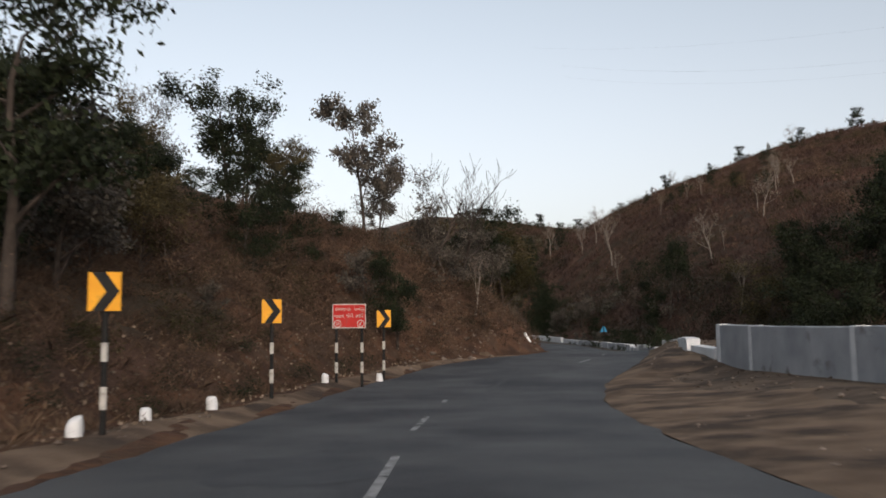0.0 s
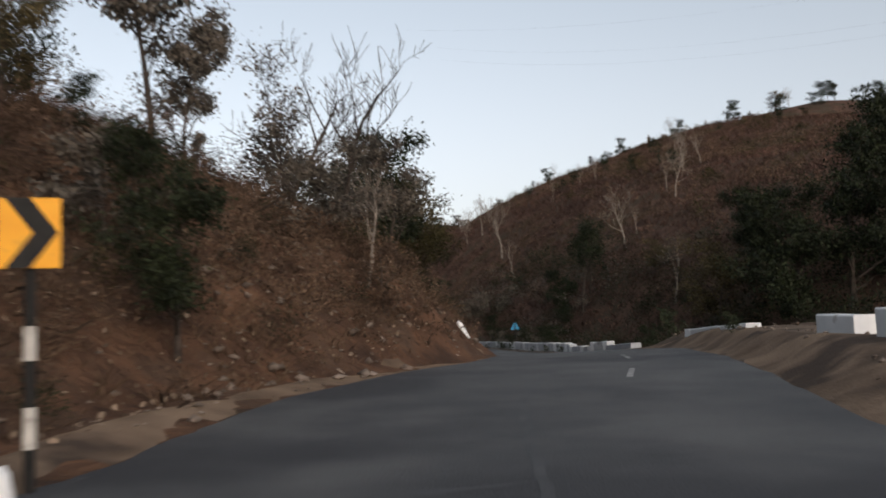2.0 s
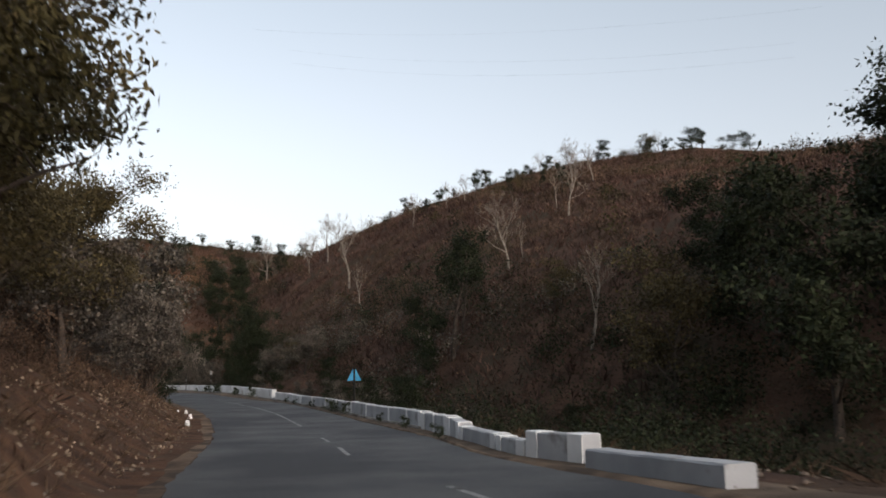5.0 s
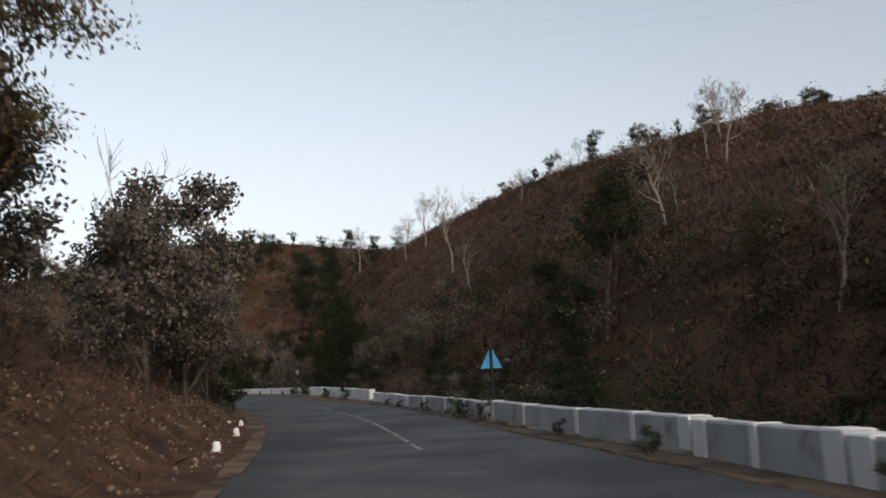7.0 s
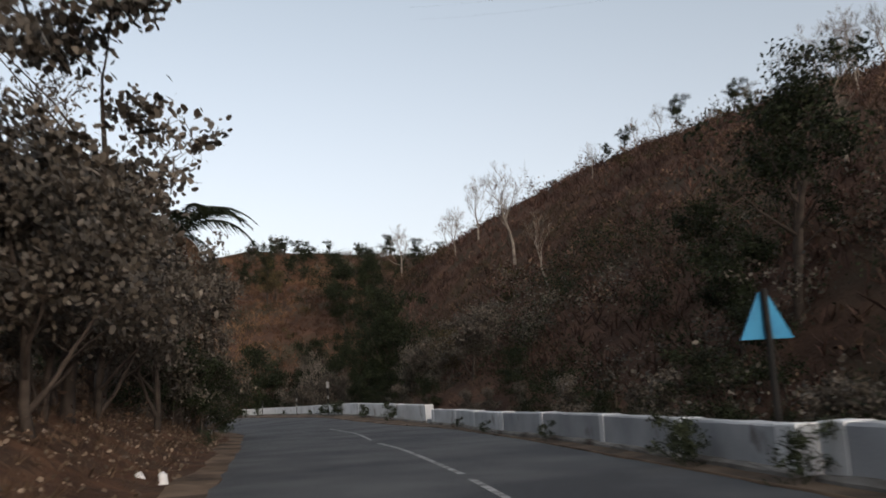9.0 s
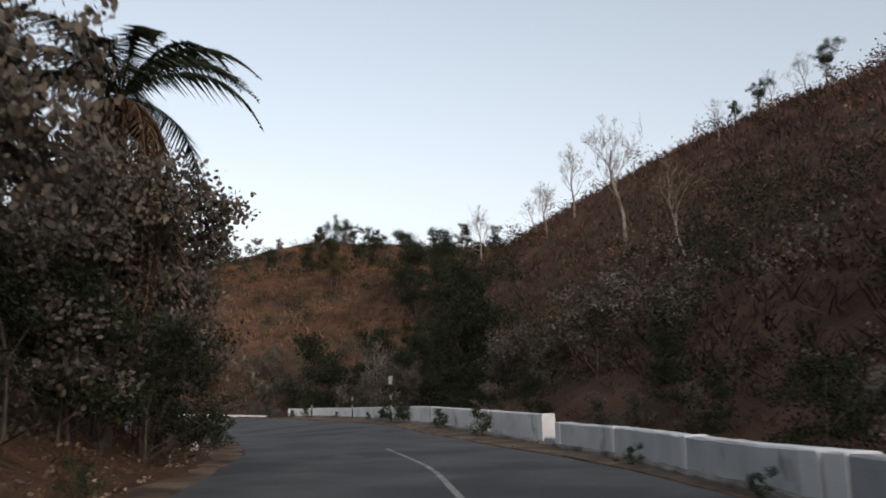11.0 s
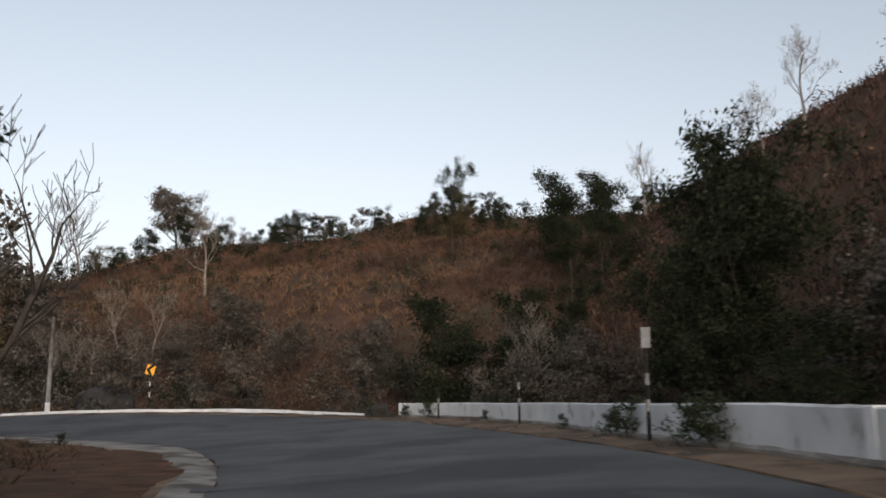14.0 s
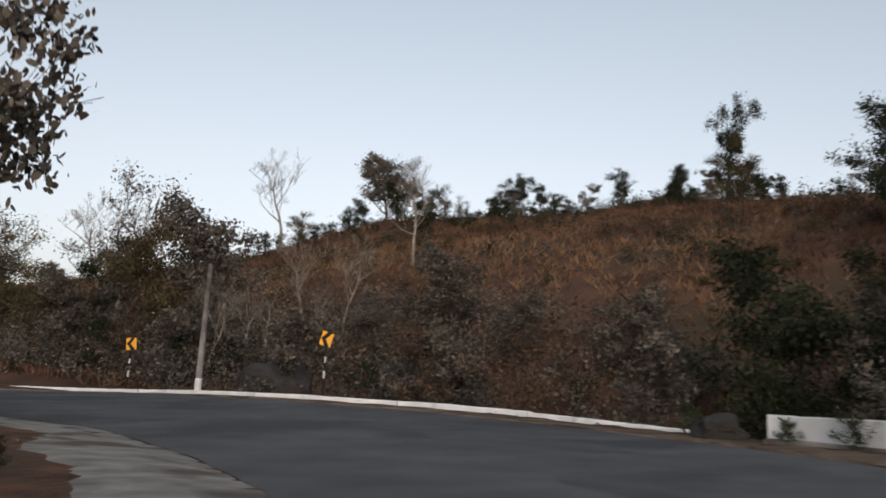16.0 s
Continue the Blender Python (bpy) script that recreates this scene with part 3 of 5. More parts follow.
wall_piece("parapet_wall", np.array([(10.45, 31.7), (10.55, 30.3), (10.55, 29.2)]), 0.85, 0.45, "low broken stub of whitewashed parapet", (), "broken parapet", mat=M_WHITE_B)
wall_piece("parapet_wall", np.array([(12.5, 42.4), (12.65, 44.6), (12.9, 47.2)]), (0.64, 0.56), 0.4, "low whitewashed length of parapet sunk in a dirt mound", (), "broken parapet", ends=0.5, mat=M_WHITE_M)


# ---- signs and posts ----
def striped_post(root, x, y, z0, z1, bands, r=0.04, name="post", paint=None):
    """A thin black post with white bands."""
    pole = part(name, mesh_of(name, *tube_data([(x, y, z0), (x, y, z1)], [r, r], 10), M_BLACK), root)
    for a, b in bands:
        part("white_band", mesh_of("white_band", *tube_data([(0, 0, a), (0, 0, b)], [r + 0.004] * 2, 10), paint or M_POSTW), pole).matrix_basis = Matrix.Translation((x, y, 0))
    return pole


def plate(w, h, t=0.012):
    return box_data(-w / 2, w / 2, -t, t, -h / 2, h / 2, 0.004)


def chevron_sign(x, y, turn, low=1.76, w=0.46, h=0.56, point=1, tip=0.0):
    """A yellow board with one black arrow head, on a striped post."""
    root = thing("chevron_sign", "yellow and black chevron board on a striped black and white post", "road sign", (x, y, height(x, y)), turn, "bend chevrons")
    striped_post(root, 0, 0.03, -0.3, low + 0.1, [(low - 0.72, low - 0.45), (low - 1.4, low - 1.08)], 0.045)
    board = part("board", mesh_of("board", *plate(w, h), M_YELLOW), root)
    board.matrix_basis = Matrix.Translation((0, -0.04, low + h / 2)) @ pose(0, 0, 0, 0, tip, 0)
    s, k = point, w * 0.42
    pts = [(-0.38 * w * s, 0.5 * h), (0.02 * w * s, 0.5 * h), (0.46 * w * s, 0), (0.02 * w * s, -0.5 * h), (-0.38 * w * s, -0.5 * h), (0.06 * w * s, 0)]
    v = [(a, -0.016, b) for a, b in pts] + [(a, -0.012, b) for a, b in pts]
    f = [(0, 1, 2, 5), (5, 2, 3, 4)] if s < 0 else [(0, 5, 2, 1), (5, 4, 3, 2)]
    part("arrow", mesh_of("arrow", v, f, M_BLACK), board)
    return root


chevron_sign(-4.2, 11.5, 6)
chevron_sign(-3.35, 19.6, 6)
chevron_sign(-1.22, 27.7, 8)
chevron_sign(-9.9, 184.6, 12, 2.35, 0.52, 0.62, -1, 14)
chevron_sign(-22.6, 188.6, 30, 2.3, 0.5, 0.62, -1, -6)


def text_part(body, size, x, z, parent, mat, name="lettering", y=-0.019):
    cu = bpy.data.curves.new(name, "FONT")
    cu.body, cu.size, cu.extrude = body, size, 0.002
    cu.align_x, cu.align_y = "CENTER", "CENTER"
    tmp = new(name + "_curve", cu)
    me = bpy.data.meshes.new_from_object(tmp.evaluated_get(bpy.context.evaluated_depsgraph_get()))
    bpy.data.objects.remove(tmp)
    bpy.data.curves.remove(cu)
    me.materials.clear()
    me.materials.append(mat)
    ob = part(name, me, parent)
    ob.matrix_basis = pose(x, y, z, 90, 0, 0)
    return ob


def ring_data(r0, r1, x, z, y, n=28):
    v, f = [], []
    for k in range(n):
        a = 2 * math.pi * k / n
        v += [(x + r0 * math.cos(a), y, z + r0 * math.sin(a)), (x + r1 * math.cos(a), y, z + r1 * math.sin(a))]
    for k in range(n):
        a, b = 2 * k, 2 * ((k + 1) % n)
        f.append((a, b, b + 1, a + 1))
    return v, f


def warning_board(x, y, turn):
    root = thing("warning_board", "red board with white lettering and border on two striped posts", "road sign", (x, y, height(x, y)), turn)
    low, w, h = 1.72, 1.1, 0.8
    for dx in (-0.38, 0.38):
        striped_post(root, dx, 0.03, -0.3, low + 0.3, [(low - 0.72, low - 0.42), (low - 1.32, low - 1.0)], 0.045)
    board = part("board", mesh_of("board", *plate(w, h), M_RED), root)
    board.matrix_basis = Matrix.Translation((0, -0.05, low + h / 2 - 0.03)) @ Matrix.Diagonal((0.91, 1, 0.91, 1))
    e, b = [], 0.03
    for x0, x1, z0, z1 in ((-w / 2, w / 2, h / 2 - b, h / 2), (-w / 2, w / 2, -h / 2, -h / 2 + b), (-w / 2, -w / 2 + b, -h / 2 + b, h / 2 - b), (w / 2 - b, w / 2, -h / 2 + b, h / 2 - b)):
        e.append(box_data(x0, x1, -0.018, -0.012, z0, z1, 0.001))
    part("border", mesh_of("border", *join(*e), M_POSTW), board, "white painted border")
    for body, x, z in (("ભયજનક", -0.2, 0.22), ("વળાંક", 0.32, 0.22), ("વાહન", -0.33, 0.0), ("ધીમે", 0.02, 0.0), ("હાંકો.", 0.35, 0.0)):
        text_part(body, 0.155, x, z, board, M_POSTW)
    for dx in (-0.38, 0.38):
        part("roundel", mesh_of("roundel", *ring_data(0.1, 0.125, dx, -0.25, -0.018), M_POSTW), board)
    text_part("20", 0.13, -0.38, -0.25, board, M_POSTW, "numerals")
    arrow = tube_data([(0.35, -0.017, -0.31), (0.36, -0.017, -0.25), (0.41, -0.017, -0.19)], [0.022, 0.022, 0.01], 4)
    part("bend_symbol", mesh_of("bend_symbol", *arrow, M_POSTW), board)
    return root


warning_board(-2.1, 25.2, 6)


def guard_stone(x, y, s=1.0, lean=0.0, grp="white guard stones", slim=1.0, turn=None):
    """A squat whitewashed stone with a rounded top."""
    r = random.Random(int(x * 91 + y * 13))
    pts, rad = [], []
    for z, q in ((-0.15, 0.135), (0.0, 0.132), (0.15, 0.122), (0.24, 0.11), (0.272, 0.092), (0.285, 0.05), (0.288, 0.008)):
        pts.append((lean * z, r.uniform(-0.01, 0.01), z * s))
        rad.append(q * s * slim * r.uniform(0.86, 1.1))
    ob = new("guard_stone", mesh_of("guard_stone", *tube_data(pts, rad, 9), M_WHITE_B, smooth=True))
    ob.matrix_basis = pose(x, y, height(x, y), 0, 0, r.uniform(0, 360) if turn is None else turn)
    return tagged(ob, "squat whitewashed guard stone standing in the dirt verge", "guard stone", grp)


for x, y, s, lean in ((-4.55, 11.4, 0.95, 0.2), (-4.35, 13.8, 0.8, 0), (-3.95, 16.6, 0.95, 0.1), (-2.75, 24.7, 0.95, -0.15), (-1.35, 27.4, 0.95, 0), (9.7, 88.0, 0.85, 0.2), (10.05, 93.7, 0.85, 0.1), (9.72, 100.5, 0.65, 0.3), (10.1, 100.1, 0.65, 0), (8.1, 129.0, 1.05, 0.05)):
    guard_stone(x, y, s, lean)

guard_stone(5.25, 44.8, 1.15, -0.6, slim=0.6, turn=0)


def triangle_sign(x, y, turn):
    """The blue back of a triangular warning sign on a dark post."""
    root = thing("triangle_sign", "blue-backed triangular road sign on a dark post behind the parapet", "road sign", (x, y, height(x, y)), turn)
    base = road_height(np.array([[x, y]]))[0] - height(x, y)
    v, f = tube_data([(0, -0.045, -0.2), (0, -0.045, base + 2.47)], [0.05, 0.05], 8)
    part("post", mesh_of("post", v, f, M_BLACK), root)
    a, z = 0.4, base + 1.75
    pts = [(-a, z), (a, z), (0.06, z + 0.68), (-0.06, z + 0.68)]
    v = [(p, -0.0, q) for p, q in pts] + [(p, 0.03, q) for p, q in pts]
    f = [(0, 1, 2, 3), (7, 6, 5, 4), (0, 4, 5, 1), (1, 5, 6, 2), (2, 6, 7, 3), (3, 7, 4, 0)]
    part("plate", mesh_of("plate", v, f, M_BLUE), root, "blue painted plate")
    return root


triangle_sign(18.95, 96.4, -3)


def marker_post(x, y, tall, plate_on):
    root = thing("marker_post", "black and white striped marker post in front of the parapet", "marker post", (x, y, height(x, y)), 0, "striped marker posts")
    striped_post(root, 0, 0, -0.3, tall, [(0.05 + 0.55 * k, 0.3 + 0.55 * k) for k in range(1, int(tall / 0.55))], 0.045, paint=M_EDGE)
    if plate_on:
        board = part("board", mesh_of("board", *plate(0.2, 0.44), M_EDGE), root, "small dull grey plate")
        board.matrix_basis = Matrix.Translation((0, -0.07, tall + 0.05))
    return root


marker_post(14.5, 148.3, 2.1, True)
marker_post(12.3, 159.6, 2.0, False)
marker_post(9.2, 167.5, 1.35, False)


def boulder(x, y, size, seed, label):
    """A weathered rock, rounded from a sphere by noise."""
    bm = bmesh.new()
    bmesh.ops.create_icosphere(bm, subdivisions=4, radius=1.0)
    for v in bm.verts:
        n1, n2 = noise.noise(v.co * 1.3 + Vector((seed, 0, 0))), noise.noise(v.co * 4.1 + Vector((0, seed, 0)))
        v.co *= 1 + 0.35 * n1 + 0.1 * n2
        v.co = Vector((v.co.x * size[0], v.co.y * size[1], v.co.z * size[2]))
    me = bpy.data.meshes.new("boulder")
    bm.to_mesh(me)
    bm.free()
    me.materials.append(M_ROCK)
    ob = new("boulder", me)
    ob.location = (x, y, height(x, y) + size[2] * 0.35)
    return tagged(ob, label, "rock")


boulder(6.2, 171.9, (0.62, 0.5, 0.42), 7.0, "small dark rock at the end of the parapet")
boulder(-15.6, 191.5, (2.4, 1.6, 2.2), 3.0, "dark grey boulder behind the kerb wall")


def utility_pole(x, y, tall):
    root = thing("utility_pole", "grey concrete utility pole with a white band near its foot", "utility pole", (x, y, height(x, y)), 0)
    part("pole", mesh_of("pole", *tube_data([(0, 0, -0.4), (0, 0, tall)], [0.17, 0.12], 10), M_CONCRETE, smooth=True), root)
    part("band", mesh_of("band", *tube_data([(0, 0, 0.6), (0, 0, 1.2)], [0.172, 0.169], 10), M_WHITE_B), root, "white painted band")
    part("foot_band", mesh_of("foot_band", *tube_data([(0, 0, -0.2), (0, 0, 0.6)], [0.174, 0.172], 10), M_RED), root, "red painted foot")
    return root


utility_pole(-18.2, 188.2, 7.0)


# ---- trees ----
def grow(seed, tall, bole, spread, twigs=3, kids=5, lean=0.0, base_r=0.16, wild=0.35, rise=0.35):
    """The branches of a tree as lists of points and radii, and the ends where its leaves sit."""
    r = random.Random(seed)
    limbs, ends = [], []

    def limb(start, way, length, rad, level):
        pts, p, w = [start.copy()], start.copy(), way.copy()
        n = 6 if level == 0 else 4 if level == 1 else 3
        for k in range(n):
            w = (w + Vector((r.uniform(-1, 1), r.uniform(-1, 1), r.uniform(-0.5, 0.9))) * wild * 0.55).normalized()
            p = p + w * length / n
            pts.append(p.copy())
        rads = [rad * (1 - 0.75 * k / n) for k in range(n + 1)]
        limbs.append((pts, rads, level))
        if level >= twigs:
            ends.extend(pts[1:])
            return
        for k in range(kids if level else kids + 4):
            t = r.uniform(0.3, 1.0) if level else bole + (1 - bole) * (k + r.random()) / (kids + 4)
            i = min(int(t * n), n - 1)
            q = pts[i].lerp(pts[i + 1], t * n - i)
            a = r.uniform(0, 6.283)
            out = Vector((math.cos(a), math.sin(a), 0))
            d = (w * 0.4 + out * spread + Vector((0, 0, r.uniform(-0.1, 2 * rise)))).normalized()
            long = length * (r.uniform(0.32, 0.6) * (1.15 - 0.5 * t) if level == 0 else r.uniform(0.42, 0.66))
            limb(q, d, long, rads[i] * r.uniform(0.4, 0.6), level + 1)

    limb(Vector((0, 0, -0.3)), Vector((lean, 0, 1)).normalized(), tall * 0.8, base_r, 0)
    top = max(p.z for p in ends)
    k = tall / top
    limbs = [([q * k for q in pts], rads, lv) for pts, rads, lv in limbs]
    return limbs, np.array([tuple(q * k) for q in ends])


def tree_meshes(seed, tall, bole, spread, bark, leaf, size, count, kids=5, lean=0.0, base_r=0.16, clump=0.5, wild=0.35, droop=0.3, twigs=3, long=1.5, sides=6, gaps=0.35, broad=False, fine=0.006, rise=0.35):
    limbs, ends = grow(seed, tall, bole, spread, twigs, kids, lean, base_r, wild, rise)
    def tubes(some):
        return join(*[tube_data(p, [max(x, fine) for x in q], sides if lv < 2 else 3, lv == 0) for p, q, lv in some])
    if twigs == 2:
        wood = [mesh_of("stem", *tubes(limbs), bark, smooth=True)]
    else:
        starts = [k for k, limb in enumerate(limbs) if limb[2] == 1] + [len(limbs)]
        wood = [mesh_of("trunk", *tubes(limbs[:1]), bark, smooth=True)]
        wood += [mesh_of("branch", *tubes(limbs[a:b]), bark, smooth=True) for a, b in zip(starts, starts[1:])]
    crown = None
    if count:
        rng = np.random.RandomState(seed)
        kept = ends[rng.rand(len(ends)) > gaps]
        at = kept[rng.randint(0, len(kept), count)] + np.clip(rng.normal(size=(count, 3)), -1.5, 1.5) * clump * (0.3 + 0.7 * rng.rand(count, 1)) * (1, 1, 0.75)
        at = at[at[:, 2] > 0.15]
        crown = leaf_mesh("crown", *leaves_data(at, size, rng, droop, long, broad), leaf)
    return wood, crown


def make_tree(kind, meshes, label, grp):
    root = thing(kind, label, "tree" if kind != "shrub" else "shrub", (0, 0, -500), 0, grp)
    for me in meshes[0]:
        part(me.name.split(".")[0], me, root)
    if meshes[1]:
        part("crown", meshes[1], root)
    return root


MODEL = {
    "dark": make_tree("tree", tree_meshes(11, 8, 0.15, 0.8, M_BARK, M_LEAF_D, 0.13, 9000, 5, 0.05, 0.16, 0.42), "dark green leafy tree on the valley slope", "leafy trees"),
    "dark2": make_tree("tree", tree_meshes(12, 8, 0.2, 0.6, M_BARK, M_LEAF_D, 0.12, 6500, 4, 0.08, 0.14, 0.36, gaps=0.45), "tall uneven dark green tree on the slope", "leafy trees"),
    "grey": make_tree("tree", tree_meshes(13, 7, 0.12, 0.9, M_BARK, M_LEAF_G, 0.115, 8500, 5, -0.08, 0.14, 0.42, broad=True), "tree with large grey-green drooping leaves", "broad-leaved trees"),
    "grey2": make_tree("tree", tree_meshes(14, 7, 0.2, 0.7, M_BARK, M_LEAF_G, 0.11, 4600, 4, 0.1, 0.12, 0.3, broad=True, gaps=0.4), "thin open tree with grey-green leaves", "broad-leaved trees"),
    "olive": make_tree("tree", tree_meshes(15, 7, 0.12, 0.8, M_BARK, M_LEAF_Y, 0.12, 6500, 5, 0.0, 0.13, 0.42), "olive and yellowing leafy tree on the slope", "leafy trees"),
    "open": make_tree("tree", tree_meshes(41, 9, 0.42, 0.75, M_BARK, M_LEAF_D, 0.12, 5200, 4, 0.06, 0.2, 0.4, gaps=0.5, rise=0.45), "dark tree with an open crown over a bare forked trunk", "leafy trees"),
    "grey_hi": make_tree("tree", tree_meshes(44, 8, 0.5, 0.95, M_BARK, M_LEAF_G, 0.115, 9000, 5, 0.12, 0.15, 0.42, broad=True, gaps=0.3), "broad-leaved grey-green tree with a high spreading crown", "broad-leaved trees"),
    "near_y": make_tree("tree", tree_meshes(42, 7, 0.14, 0.85, M_BARK, M_LEAF_Y, 0.075, 17000, 5, 0.04, 0.12, 0.36, long=1.7), "olive and yellowing tree thick with small drooping leaves", "leafy trees"),
    "near_d": make_tree("tree", tree_meshes(43, 7, 0.3, 0.95, M_BARK, M_LEAF_O, 0.08, 15000, 5, 0.1, 0.13, 0.34, long=1.8, droop=0.8, gaps=0.45), "dark olive tree with drooping leafy branches over the verge", "leafy trees"),
    "bare": make_tree("bare_tree", tree_meshes(16, 8, 0.35, 0.6, M_PALE, None, 0, 0, 4, 0.05, 0.14, wild=0.55, twigs=4, fine=0.008, rise=0.6), "leafless tree with a pale trunk and fine branches", "bare trees"),
    "bare2": make_tree("bare_tree", tree_meshes(17, 8, 0.45, 0.5, M_PALE, M_LEAF_B, 0.09, 260, 4, -0.08, 0.13, 0.25, 0.6, fine=0.008, rise=0.6), "nearly leafless pale tree on the hillside", "bare trees"),
    "bare_d": make_tree("bare_tree", tree_meshes(26, 8, 0.3, 0.7, M_BARK, None, 0, 0, 4, 0.12, 0.13, wild=0.4, fine=0.01, rise=0.7), "leafless dark tree with spreading branches", "bare trees"),
    "thorn": make_tree("tree", tree_meshes(18, 7, 0.08, 0.9, M_TWIG, M_LEAF_G, 0.1, 3000, 5, 0.0, 0.11, 0.4, 0.5, gaps=0.5, fine=0.01, rise=0.6), "twiggy grey tree with sparse leaves and bare shoots", "leafy trees"),
    "shrub": make_tree("shrub", tree_meshes(19, 3.4, 0.03, 1.0, M_TWIG, M_LEAF_G, 0.095, 2600, 4, 0.0, 0.05, 0.28, twigs=2, broad=True), "broad-leaved grey-green shrub beside the road", "shrubs"),
    "shrub_b": make_tree("shrub", tree_meshes(20, 3.0, 0.03, 1.0, M_TWIG, M_LEAF_B, 0.08, 2400, 4, 0.0, 0.05, 0.28, twigs=2), "dry brown-leaved shrub on the bank", "shrubs"),
    "shrub_d": make_tree("shrub", tree_meshes(21, 3.6, 0.03, 1.0, M_TWIG, M_LEAF_D, 0.09, 3200, 4, 0.0, 0.05, 0.32, twigs=2), "dense dark green shrub on the slope", "shrubs"),
    "weed": make_tree("shrub", tree_meshes(22, 0.8, 0.03, 1.0, M_WEED, M_WEED, 0.045, 1200, 5, 0.0, 0.012, 0.085, twigs=2), "green weed growing at the foot of the parapet", "roadside weeds"),
}
SIZE = {"dark": 8, "dark2": 8, "grey": 7, "grey2": 7, "olive": 7, "open": 9, "grey_hi": 8, "near_y": 7, "near_d": 7, "bare": 8, "bare2": 8, "bare_d": 8, "thorn": 7, "shrub": 3.4, "shrub_b": 3.0, "shrub_d": 3.6, "weed": 0.8}
tree_rng = random.Random(77)


def plant(kind, x, y, tall, turn=None, wide=1.0, sink=0.1, lean=0.0):
    s = tall / SIZE[kind]
    ob = copy_thing(MODEL[kind], Matrix.Identity(4))
    t = tree_rng.uniform(0, 360) if turn is None else turn
    ob.matrix_basis = Matrix.Translation((x, y, height(x, y) - sink)) @ pose(0, 0, 0, 0, lean, t) @ Matrix.Diagonal((s * wide, s * wide, s, 1))
    return ob


